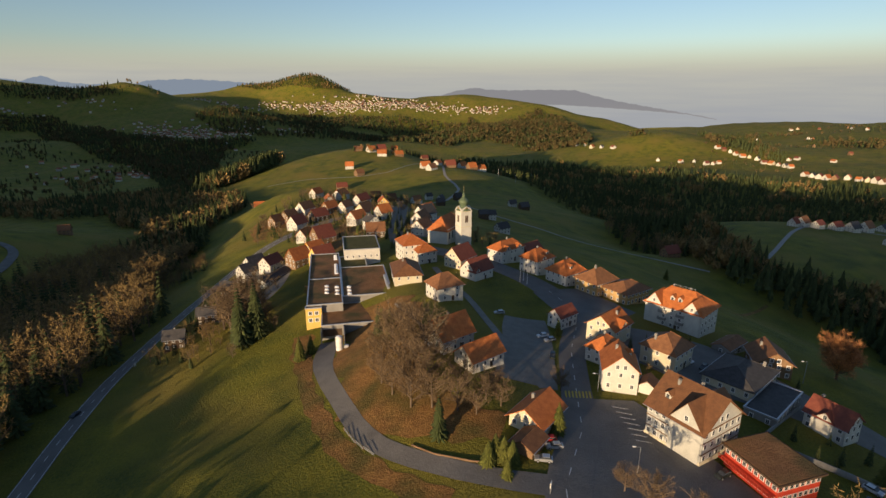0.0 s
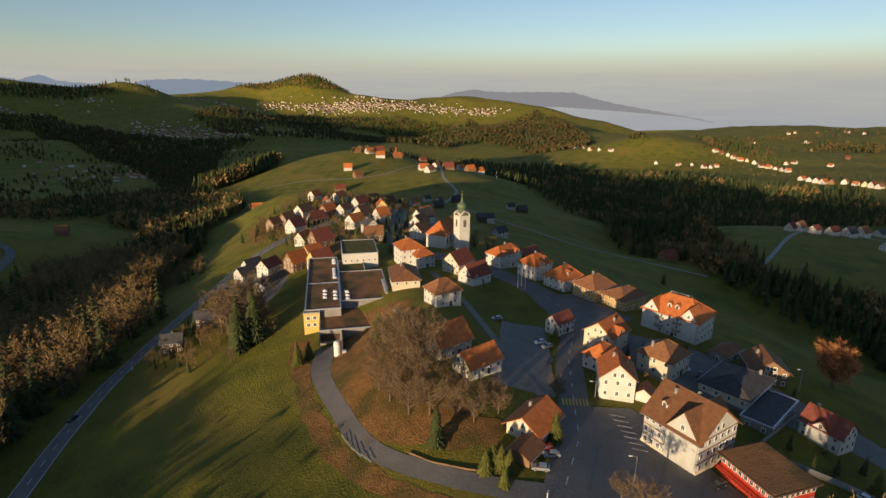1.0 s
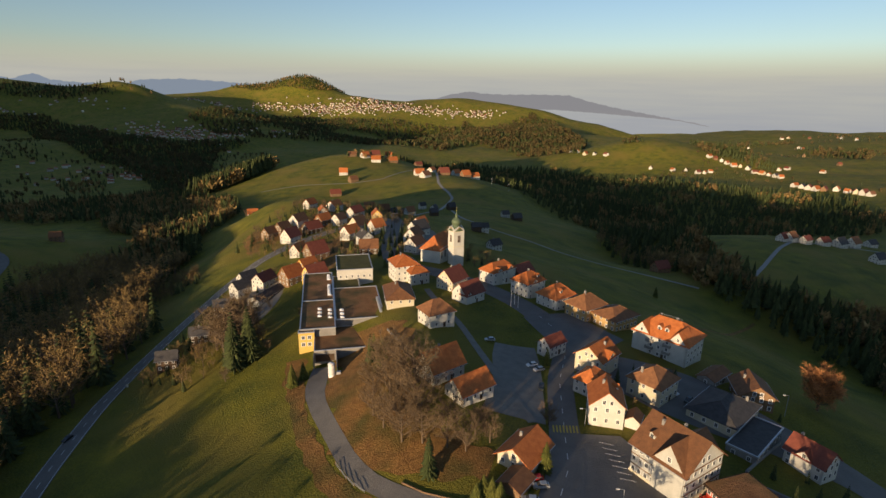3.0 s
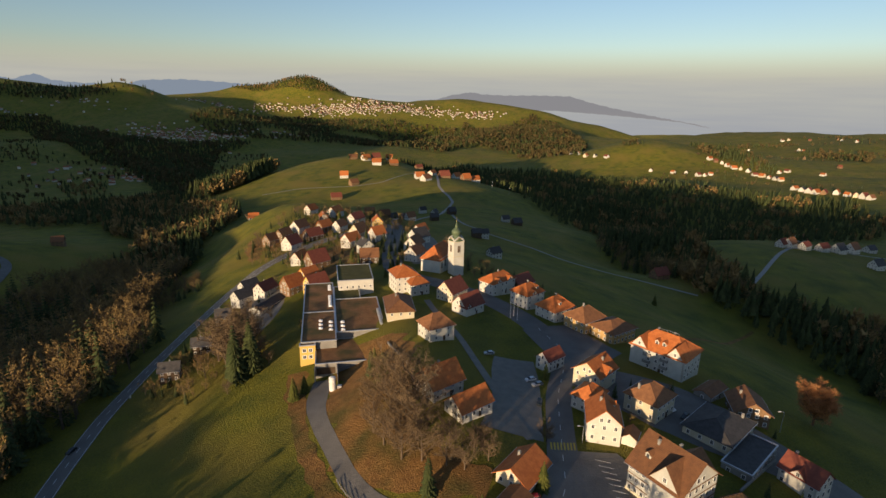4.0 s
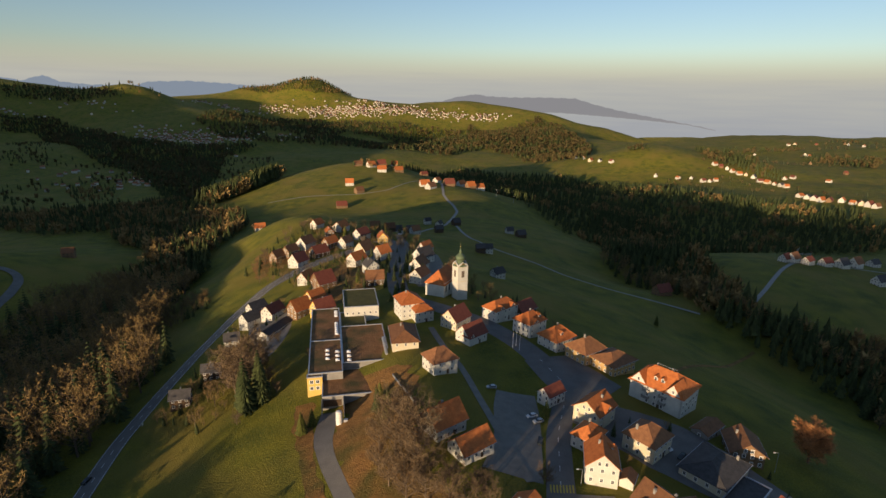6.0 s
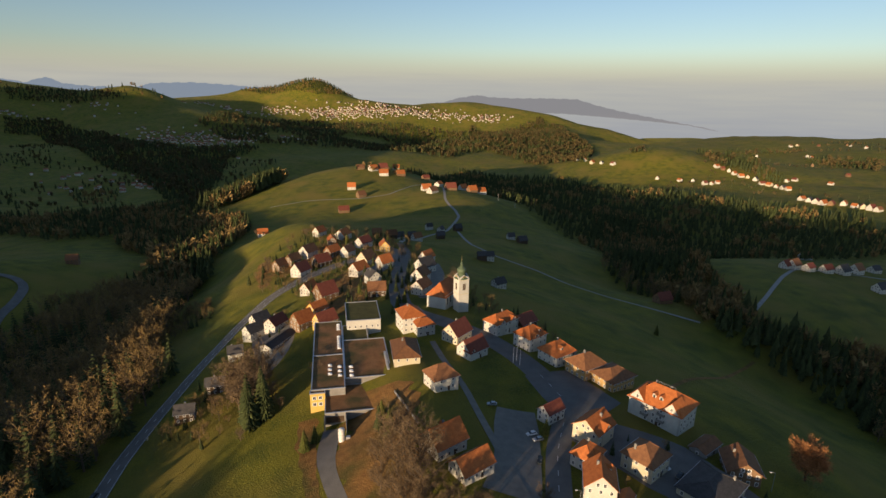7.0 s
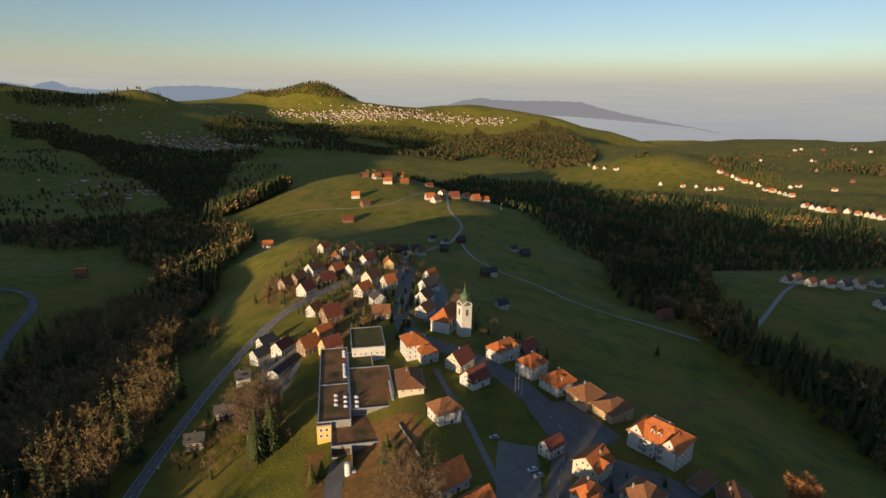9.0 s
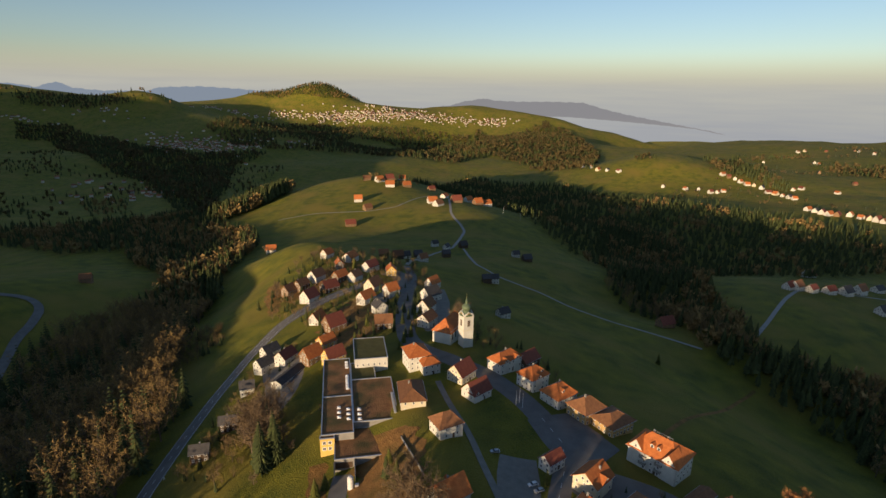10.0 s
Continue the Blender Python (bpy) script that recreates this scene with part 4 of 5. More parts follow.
village([(703, 1750, 60, "bw"), (755, 1700, 110, "ow"), (790, 1684, 60, "bw"), (808, 1641, 20, "rw"), (827, 1636, 40, "ow"), (849, 1646, 0, "ow"), (1699, 2657, 0, "bw"), (1747, 2681, 40, "oc"), (1840, 2662, 110, "rt"), (1958, 2636, 60, "rt"), (1956, 2604, 40, "rw"), (1903, 2441, 20, "ow"), (1410, 2430, 60, "rw"), (1545, 2293, 60, "ow"), (1530, 2242, 20, "ow"), (1390, 2023, 60, "rt"), (1147, 1572, 110, "ow"), (1087, 1646, 110, "rw"), (1059, 1640, 40, "ow"), (1288, 1699, 0, "rt")], "houses on the hill across the valley", 0, (11, 15), 16, "{wall} house with {roof} roof across the valley")



def far_town(name, label, boxes, seed):
    """Far houses as one mesh of walls and one of roofs."""
    rnd = np.random.RandomState(seed)
    wv, wf, rv, rf = [], [], [], []
    for cx, cy, sx, sy, count in boxes:
        for _ in range(int(count * 1.35)):
            x, y = rnd.normal(cx, sx), rnd.normal(cy, sy)
            z = ground_z(x, y)
            a, w, d, h = rnd.uniform(0, 3.14), rnd.uniform(3.5, 7.5), rnd.uniform(3.2, 5.6), rnd.uniform(4.5, 8)
            c, s = math.cos(a), math.sin(a)
            at = lambda u, v, q: (x + c * u - s * v, y + s * u + c * v, z + q)
            b = len(wv)
            wv += [at(u, v, q) for q in (-6, h) for u, v in ((-w, -d), (w, -d), (w, d), (-w, d))]
            wf += [(b + i, b + (i + 1) % 4, b + 4 + (i + 1) % 4, b + 4 + i) for i in range(4)]
            b = len(rv)
            rv += [at(u * 1.08, v * 1.12, h - 0.3) for u, v in ((-w, -d), (w, -d), (w, d), (-w, d))] + [at(-w * 1.05, 0, h + d * 0.8), at(w * 1.05, 0, h + d * 0.8)]
            rf += [(b, b + 1, b + 5, b + 4), (b + 2, b + 3, b + 4, b + 5), (b, b + 4, b + 3, b), (b + 1, b + 2, b + 5, b + 1)]
    root = tagged(new(name), label, "town", "", "stuff")
    mesh_object("house_walls", wv, wf, FAR_WALL, root, kind="stuff")
    roofs = [(q[0], q[1], q[2]) for q in rf] + [(q[0], q[2], q[3]) for q in rf if q[3] != q[0]]
    mesh_object("house_roofs", rv, roofs, FAR_ROOF, root, kind="stuff")


FAR_WALL = material("far plaster", (0.38, 0.355, 0.30), (0.58, 0.545, 0.46), 0.01, 0.85, 4, 0.0, island=0.35)
FAR_ROOF = material("far clay roofs", (0.20, 0.075, 0.04), (0.36, 0.14, 0.06), 0.01, 0.8, 4, 0.0, island=0.4)
far_town("far_town", "pale far town scattered along a sunlit hillside", [(-900, 4230, 120, 50, 100), (-650, 4260, 130, 50, 130), (-350, 4300, 140, 50, 130), (-20, 4290, 150, 40, 60), (300, 4250, 120, 40, 60), (-1230, 4260, 90, 40, 40), (-1650, 4150, 160, 25, 45), (-500, 4420, 250, 20, 30)], 3)
far_town("valley_village", "grey-white village in the shaded valley", [(-1310, 2690, 110, 90, 90), (-1120, 2720, 90, 110, 60), (-880, 2960, 80, 30, 12), (-1500, 2800, 150, 60, 20), (-2150, 3250, 150, 60, 14), (-2450, 3080, 120, 20, 16), (-1005, 1600, 70, 60, 14), (-1250, 1760, 110, 60, 10), (-930, 1700, 60, 80, 8)], 5)



# ---- trees ----
def conifer_shape(seed, layers=11, spikes=11, tall=1.0, wide=0.17):
    """A fir of height 1: trunk and drooping pointed branches in layers. Returns vertices and triangles."""
    rnd = np.random.RandomState(seed)
    v, f = [], []
    for i in range(5):
        a = i / 5 * 6.283
        v.append((0.012 * math.cos(a), 0.012 * math.sin(a), -0.05))
    v.append((0, 0, 0.9))
    f += [(i, (i + 1) % 5, 5) for i in range(5)]
    for k in range(layers):
        t = k / (layers - 1)
        z = 0.10 + 0.86 * t
        r = wide * (1 - t) ** 0.85 + 0.012
        for j in range(spikes):
            a = (j + rnd.uniform(-0.35, 0.35)) / spikes * 6.283 + k * 0.7
            rr = r * rnd.uniform(0.7, 1.15)
            drop = rr * rnd.uniform(0.25, 0.65)
            b = len(v)
            s = 0.33 * 6.283 / spikes * 1.5
            v.append((0.1 * rr * math.cos(a), 0.1 * rr * math.sin(a), z + 0.045 * (1.2 - t)))
            v.append((rr * 0.62 * math.cos(a - s), rr * 0.62 * math.sin(a - s), z - drop * 0.75))
            v.append((rr * math.cos(a), rr * math.sin(a), z - drop * 0.8))
            v.append((rr * 0.62 * math.cos(a + s), rr * 0.62 * math.sin(a + s), z - drop * 0.75))
            v.append((rr * 0.6 * math.cos(a), rr * 0.6 * math.sin(a), z - drop * 0.15))
            f += [(b, b + 1, b + 4), (b + 4, b + 1, b + 2), (b + 4, b + 2, b + 3), (b, b + 4, b + 3)]
    v.append((0, 0, 1.0))
    return np.array(v), np.array(f)


def tube(v, f, p, q, r0, r1, sides=4):
    p, q = np.array(p), np.array(q)
    d = q - p
    d = d / (np.linalg.norm(d) + 1e-9)
    a = np.cross(d, (0.3, 0.5, 0.81))
    a /= np.linalg.norm(a) + 1e-9
    c = np.cross(d, a)
    b = len(v)
    for o, r in ((p, r0), (q, r1)):
        for i in range(sides):
            k = i / sides * 6.283
            v.append(tuple(o + r * (math.cos(k) * a + math.sin(k) * c)))
    for i in range(sides):
        j = (i + 1) % sides
        f += [(b + i, b + j, b + sides + j), (b + i, b + sides + j, b + sides + i)]


def bare_shape(seed, limbs=8, boughs=5, twigs=7, spread=0.34, twig_width=0.010, first=0.25, fine=True):
    """A leafless tree of height 1: (wood vertices, triangles), (twig vertices, triangles)."""
    rnd = np.random.RandomState(seed)
    wv, wf, tv, tf = [], [], [], []
    top = np.array([rnd.uniform(-0.03, 0.03), rnd.uniform(-0.03, 0.03), 0.72])
    tube(wv, wf, (0, 0, -0.04), (top[0] * 0.4, top[1] * 0.4, 0.35), 0.028, 0.020, 6)
    tube(wv, wf, (top[0] * 0.4, top[1] * 0.4, 0.35), top, 0.020, 0.008, 5)
    for i in range(limbs):
        t = first + (0.68 - first) * (i + rnd.uniform(0, 0.8)) / limbs
        a = i * 2.4 + rnd.uniform(-0.4, 0.4)
        p = np.array([top[0] * t, top[1] * t, t])
        out = spread * rnd.uniform(0.65, 1.1) * (1.12 - 0.55 * abs(t - 0.42) / 0.4)
        q = p + np.array([math.cos(a) * out, math.sin(a) * out, out * rnd.uniform(0.35, 1.25)])
        m = (p + q) / 2 + np.array([0, 0, -0.02])
        tube(wv, wf, p, m, 0.011, 0.008, 4)
        tube(wv, wf, m, q, 0.008, 0.004, 4)
        for j in range(boughs):
            u = 0.25 + 0.75 * (j + rnd.rand()) / boughs
            s = p + (q - p) * u
            dirn = (q - p) / np.linalg.norm(q - p) * 0.5 + rnd.normal(0, 0.5, 3) + np.array([0, 0, 0.45])
            e = s + dirn / np.linalg.norm(dirn) * rnd.uniform(0.10, 0.20)
            if fine:
                tube(wv, wf, s, e, 0.004, 0.0016, 3)
            for _ in range(twigs):
                g = s + (e - s) * rnd.uniform(0.2, 1.0)
                dd = (e - s) / np.linalg.norm(e - s) * 0.5 + rnd.normal(0, 0.6, 3) + np.array([0, 0, 0.1])
                h = g + dd / np.linalg.norm(dd) * rnd.uniform(0.05, 0.12)
                side = rnd.normal(0, 1, 3)
                side = side / np.linalg.norm(side) * twig_width * rnd.uniform(0.5, 1.0)
                b = len(tv)
                tv += [tuple(g), tuple((g + h) / 2 + side), tuple(h), tuple((g + h) / 2 - side * 0.3)]
                tf += [(b, b + 1, b + 2), (b, b + 2, b + 3)]
    return (np.array(wv), np.array(wf)), (np.array(tv), np.array(tf))


def far_fir_shape(seed, layers=5, spikes=7):
    """A far fir of height 1: ragged tiers of drooping triangles round a stem."""
    rnd = np.random.RandomState(seed)
    v, f = [(0.02, 0, -0.05), (-0.01, 0.017, -0.05), (-0.01, -0.017, -0.05), (0, 0, 0.6)], [(0, 1, 3), (1, 2, 3), (2, 0, 3)]
    for k in range(layers):
        t = k / layers
        r, z = 0.20 * (1 - t) ** 0.8 * rnd.uniform(0.85, 1.1), 0.34 + 0.66 * (k + 1) / layers
        for j in range(spikes):
            a, w = (j + rnd.uniform(-0.3, 0.3)) / spikes * 6.283 + k, 6.283 / spikes * 0.62
            rr, low = r * rnd.uniform(0.75, 1.15), z - 0.30 * rnd.uniform(0.8, 1.15)
            b = len(v)
            v += [(0, 0, z), (rr * math.cos(a - w), rr * math.sin(a - w), low), (rr * math.cos(a + w), rr * math.sin(a + w), low - 0.03 * rnd.rand())]
            f.append((b, b + 1, b + 2))
    return np.array(v), np.array(f)


def clump_shape(seed, count=44, size=1.0):
    """A far leafless crown of height 1: ragged upright slivers in an egg."""
    rnd = np.random.RandomState(seed)
    v, f = [], []
    for _ in range(count):
        a, r = rnd.uniform(0, 6.283), 0.33 * math.sqrt(rnd.rand())
        z = rnd.uniform(0.25, 0.90)
        r *= math.sin(math.pi * min(max((z - 0.05) / 1.0, 0), 1)) ** 0.6
        p = np.array([r * math.cos(a), r * math.sin(a), z])
        d = np.array([math.cos(a) * 0.09, math.sin(a) * 0.09, 0.12]) * rnd.uniform(0.6, 1.3) * size
        s = rnd.normal(0, 0.055, 3) * size
        b = len(v)
        v += [tuple(p - d - s), tuple(p + s * 1.2), tuple(p + d), tuple(p - d * 0.6 + s)]
        f += [(b, b + 1, b + 2), (b, b + 3, b + 1)]
    b = len(v)
    v += [(-0.015, 0, -0.05), (0.015, 0, -0.05), (0, 0, 0.6), (0, 0.015, -0.05)]
    f += [(b, b + 1, b + 2), (b + 1, b + 3, b + 2)]
    return np.array(v), np.array(f)


def planted(shapes, spots, seed, wide=(0.85, 1.2)):
    """Shapes set at rows of (x, y, height) on the land, turned and stretched, as one array of vertices and triangles."""
    rnd = np.random.RandomState(seed)
    vs, fs, n = [], [], 0
    spots = np.asarray(spots)
    zs = height(spots[:, 0], spots[:, 1])
    for (x, y, h), z in zip(spots, zs):
        v, f = shapes[rnd.randint(len(shapes))]
        a, w = rnd.uniform(0, 6.283), h * rnd.uniform(*wide)
        c, s = math.cos(a) * w, math.sin(a) * w
        vs.append(np.stack([x + v[:, 0] * c - v[:, 1] * s, y + v[:, 0] * s + v[:, 1] * c, z + v[:, 2] * h], 1))
        fs.append(f + n)
        n += len(v)
    return np.concatenate(vs), np.concatenate(fs)


def inside(poly, x, y):
    poly = np.array(poly, dtype=float)
    r = np.zeros(len(x), dtype=bool)
    for (x0, y0), (x1, y1) in zip(poly, np.roll(poly, -1, axis=0)):
        hit = ((y0 > y) != (y1 > y)) & (x < (x1 - x0) * (y - y0) / (y1 - y0 + 1e-9) + x0)
        r ^= hit
    return r


def fill(poly, step, seed, holes=(), thin=0.0, clump=0.0):
    """Jittered spots inside an outline, outside of the holes (x, y, radius)."""
    rnd = np.random.RandomState(seed)
    p = np.array(poly, dtype=float)
    xs, ys = np.meshgrid(np.arange(p[:, 0].min(), p[:, 0].max(), step), np.arange(p[:, 1].min(), p[:, 1].max(), step))
    x = xs.ravel() + rnd.uniform(-0.5, 0.5, xs.size) * step
    y = ys.ravel() + rnd.uniform(-0.5, 0.5, xs.size) * step
    keep = inside(p, x, y) & (rnd.rand(x.size) > thin)
    if clump:
        k = np.sin(x / clump + 1.7 * np.sin(y / (clump * 1.4) + seed)) * np.sin(y / (clump * 0.9) + 1.3 * np.sin(x / (clump * 1.7)))
        keep &= k + 0.25 * rnd.normal(0, 1, x.size) > 0.05
    for a, b, r in holes:
        keep &= np.hypot(x - a, y - b) > r * (1 + 0.15 * np.sin(3 * np.arctan2(y - b, x - a)))
    return np.stack([x[keep], y[keep]], 1)


FIRS = [conifer_shape(s, 11, 10, 1, 0.17 + 0.02 * (s % 3)) for s in range(4)]
FAR_FIRS = [far_fir_shape(20 + s) for s in range(4)]
WOODS = [bare_shape(s, 13, 6, 8, 0.40 + 0.04 * (s % 3), 0.017, 0.2, False) for s in range(40, 46)]
CLUMPS = [clump_shape(s) for s in range(60, 64)]
SMALL_CLUMPS = [clump_shape(s, 20, 1.7) for s in range(70, 74)]


def forest(name, label, spots, seed, fir_share, tall, far=0):
    """A wood of firs and leafless trees, too many to count: one thing of few meshes."""
    rnd = np.random.RandomState(seed)
    k = rnd.rand(len(spots)) + 0.45 * np.sin(spots[:, 0] / 37 + seed) * np.sin(spots[:, 1] / 45)
    hs = rnd.uniform(tall[0], tall[1], len(spots))
    full = np.column_stack([spots, hs])
    firs, bare = full[k < fir_share], full[k >= fir_share]
    root = tagged(new(name), label, "wood", "", "stuff")
    if len(firs):
        v, f = planted(FAR_FIRS if far else FIRS, firs, seed, (0.8, 1.15))
        mesh_object("fir_crowns", v, f, NEEDLE, root, kind="stuff")
    if len(bare):
        bare[:, 2] *= 0.8
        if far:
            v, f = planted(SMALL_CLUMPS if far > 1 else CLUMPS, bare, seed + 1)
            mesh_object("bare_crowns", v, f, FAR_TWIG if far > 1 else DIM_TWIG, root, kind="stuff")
        else:
            v, f = planted([w[0] for w in WOODS], bare, seed + 1, (0.7, 1.05))
            mesh_object("trunks_and_limbs", v, f, BARK, root, kind="stuff")
            v, f = planted([w[1] for w in WOODS], bare, seed + 1, (0.7, 1.05))
            mesh_object("twigs", v, f, DIM_TWIG, root, kind="stuff")


LEFT_WOOD = [(-150, 84), (-154, 180), (-158, 285), (-196, 322), (-222, 400), (-246, 470), (-262, 520), (-345, 540), (-372, 440), (-345, 330), (-300, 230), (-260, 80)]
forest("ravine_wood", "mixed wood of dark firs and bare brown trees in the ravine", fill(LEFT_WOOD, 9.5, 1), 1, 0.36, (20, 33))
forest("ravine_wood", "mixed wood filling the upper ravine", fill([(-262, 520), (-262, 560), (-285, 640), (-300, 760), (-310, 833), (-366, 934), (-443, 930), (-560, 900), (-480, 760), (-400, 690), (-350, 610), (-345, 540)], 9.5, 31), 31, 0.45, (17, 28), 1)
# out of view: trees added, and made tall, to throw shade over the meadow
forest("unseen_shade_wood", "unseen tall mixed wood on the slope, added to shade the lower meadow", np.concatenate([fill([(-152, 80), (-170, 80), (-212, 0), (-245, -60), (-275, -120), (-150, -120), (-125, -40), (-100, 24), (-108, 52), (-126, 70)], 8.0, 32), np.array([(-104.0, 63.0), (-92.0, 30.0), (-98.0, 46.0)])]), 32, 0.75, (29, 36))
forest("valley_wood", "mixed dark wood in the valley", fill([(-480, 760), (-330, 800), (-340, 900), (-440, 1010), (-489, 1130), (-694, 1320), (-762, 1225), (-920, 1110), (-960, 960), (-760, 900), (-650, 830), (-560, 860)], 13, 2, thin=0.05), 2, 0.6, (15, 24), 1)
forest("hill_wood", "tall brown and green wood on the hill flank", fill([(-500, 1070), (-450, 1065), (-400, 1150), (-372, 1240), (-400, 1290), (-440, 1250), (-505, 1130)], 7, 3), 3, 0.6, (30, 42), 1)
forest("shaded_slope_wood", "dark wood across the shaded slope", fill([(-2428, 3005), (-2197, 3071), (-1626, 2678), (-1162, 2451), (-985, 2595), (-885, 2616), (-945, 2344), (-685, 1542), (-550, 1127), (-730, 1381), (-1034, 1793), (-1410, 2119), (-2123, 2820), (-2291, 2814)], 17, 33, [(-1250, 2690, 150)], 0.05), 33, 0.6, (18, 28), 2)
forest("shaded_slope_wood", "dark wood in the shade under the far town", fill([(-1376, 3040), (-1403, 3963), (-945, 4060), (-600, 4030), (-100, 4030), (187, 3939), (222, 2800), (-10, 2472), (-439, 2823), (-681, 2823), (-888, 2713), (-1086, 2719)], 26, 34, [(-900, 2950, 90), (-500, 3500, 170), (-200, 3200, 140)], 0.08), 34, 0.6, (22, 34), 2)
forest("sunlit_slope_wood", "brown sunlit wood running down to the fog", fill([(195, 4118), (300, 3900), (484, 3960), (723, 4244), (885, 3973), (818, 2950), (547, 2041), (407, 2207), (311, 2567), (168, 2885), (260, 3300), (150, 3700)], 21, 35, [(360, 3550, 90)], 0.05), 35, 0.4, (18, 30), 2)
forest("tree_line", "dark line of firs along the hillside", fill([(952, 2042), (1325, 2513), (1180, 2000), (1111, 1910), (1065, 1639), (1014, 1597), (1002, 1745), (942, 1853)], 17, 36, (), 0.05), 36, 0.8, (16, 28), 2)
forest("tree_line", "brown wood along the upper fields", np.concatenate([fill([(1492, 2247), (1710, 2090), (1415, 1719), (1432, 1963)], 20, 37, (), 0.15), fill([(1355, 2575), (1706, 2581), (1608, 2429), (1358, 2477)], 24, 38, (), 0.1), fill([(697, 2010), (755, 1990), (760, 2060), (700, 2070)], 14, 39)]), 37, 0.45, (14, 24), 2)
forest("hilltop_wood", "dark wood over a far hill", fill([(-2740, 3446), (-2519, 3626), (-2162, 3525), (-1968, 3393), (-2224, 3326), (-2618, 3273)], 24, 40, (), 0.1), 40, 0.7, (20, 32), 2)
forest("hedgerow", "trees and hedges round the valley hamlet", fill([(-1112, 1546), (-967, 1554), (-817, 1327), (-867, 1234)], 15, 41, (), 0.35), 41, 0.55, (10, 18), 1)
RIGHT_WOOD = [(196, 620), (214, 520), (236, 450), (262, 405), (290, 345), (270, 290), (262, 220), (230, 170), (245, 120), (330, 100), (420, 300), (360, 380), (300, 400), (262, 440), (266, 520), (250, 600), (300, 700), (240, 760)]
forest("slope_wood", "dark fir and beech wood below the meadow", fill([(389, 1279), (475, 1027), (411, 901), (295, 543), (294, 477), (276, 426), (306, 410), (358, 384), (276, 282), (269, 316), (249, 369), (228, 428), (235, 559), (215, 662), (272, 949)], 9, 42), 42, 0.7, (14, 23), 1)
forest("slope_wood", "dark fir and beech wood along the meadow", fill(RIGHT_WOOD, 9.5, 4), 4, 0.66, (13, 23))
# fir share set high: dark needles stand in for the valley's shade
forest("far_valley_wood", "wood filling the valley, extra dark firs standing in for shade", fill([(230, 700), (330, 690), (480, 700), (640, 760), (820, 900), (900, 1120), (820, 1280), (640, 1500), (420, 1900), (60, 2200), (-120, 1500), (110, 1150), (190, 900)], 15, 5, [(-60, 1250, 190)], 0.03), 5, 0.93, (15, 24), 1)
forest("far_top_wood", "dark wood on a far hilltop", fill([(-1750, 4640), (-1300, 4560), (-1060, 4500), (-900, 4580), (-780, 4740), (-1500, 4800)], 19, 8), 8, 0.7, (20, 30), 1)
forest("far_ridge_wood", "dark wood along a far ridge", fill([(-3000, 3300), (-2200, 3350), (-1800, 3500), (-1850, 3640), (-3000, 3500)], 45, 9, (), 0.25), 9, 0.7, (22, 34), 1)
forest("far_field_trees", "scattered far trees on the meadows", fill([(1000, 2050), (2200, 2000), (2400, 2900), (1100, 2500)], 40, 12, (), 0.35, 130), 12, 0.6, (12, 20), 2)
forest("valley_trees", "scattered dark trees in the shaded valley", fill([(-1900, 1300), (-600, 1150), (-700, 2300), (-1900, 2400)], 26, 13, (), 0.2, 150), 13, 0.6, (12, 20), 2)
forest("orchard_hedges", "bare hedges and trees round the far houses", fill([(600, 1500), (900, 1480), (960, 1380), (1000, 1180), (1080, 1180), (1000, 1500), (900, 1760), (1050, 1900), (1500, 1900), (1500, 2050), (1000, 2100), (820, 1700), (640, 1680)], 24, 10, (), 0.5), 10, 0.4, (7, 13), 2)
forest("orchard_hedges", "bare trees round the ridge farms", fill([(-215, 1240), (-90, 1215), (-60, 1330), (-200, 1370)], 20, 11, (), 0.3), 11, 0.15, (10, 18), 1)
forest("garden_trees", "small garden trees and shrubs between the houses", fill([(-172, 440), (-150, 400), (-112, 372), (-66, 320), (-20, 320), (-5, 400), (-30, 540), (-60, 580), (-150, 575), (-175, 500)], 8.5, 18, [(a, b, r * 0.8) for a, b, r in PLOTS] + [(-33, 360, 7), (-33, 390, 7), (-34, 420, 7), (-34, 450, 7), (-34, 480, 7), (-97, 439, 10), (-116, 415, 10), (-80, 457, 9), (-28, 335, 8), (-133, 385, 10)], 0.15), 18, 0.45, (5, 12))
forest("garden_trees", "small garden trees and shrubs below the school", fill([(-132, 212), (-105, 196), (-90, 215), (-84, 262), (-88, 322), (-118, 335), (-132, 300)], 6.0, 19, PLOTS, 0.2), 19, 0.35, (4, 11))
forest("garden_trees", "small garden trees and shrubs behind the street", fill([(2, 325), (24, 300), (44, 305), (60, 275), (72, 262), (64, 300), (40, 330), (20, 370), (2, 372)], 7.0, 20, PLOTS, 0.2), 20, 0.45, (4, 10))
# never in view; planted here only to keep sun off the country house
forest("garden_trees", "unseen tall trees south of the lane, added to shade the country house", fill([(64, 54), (80, 48), (104, 70), (94, 86), (80, 84)], 5.5, 43), 43, 0.7, (17, 21))
forest("garden_trees", "low dark shrubs between the houses", fill([(56, 182), (68, 186), (84, 176), (100, 168), (118, 172), (122, 150), (112, 112), (96, 108), (86, 116), (100, 140), (84, 140), (60, 150)], 7, 21, PLOTS + [(80, 166, 9), (92, 158, 8)], 0.35), 21, 0.5, (3, 7))
forest("slope_hedge", "brown hedge and young trees on the slope", fill([(-180, 385), (-215, 350), (-232, 395), (-226, 440), (-200, 430)], 5.5, 15), 15, 0.1, (6, 11))


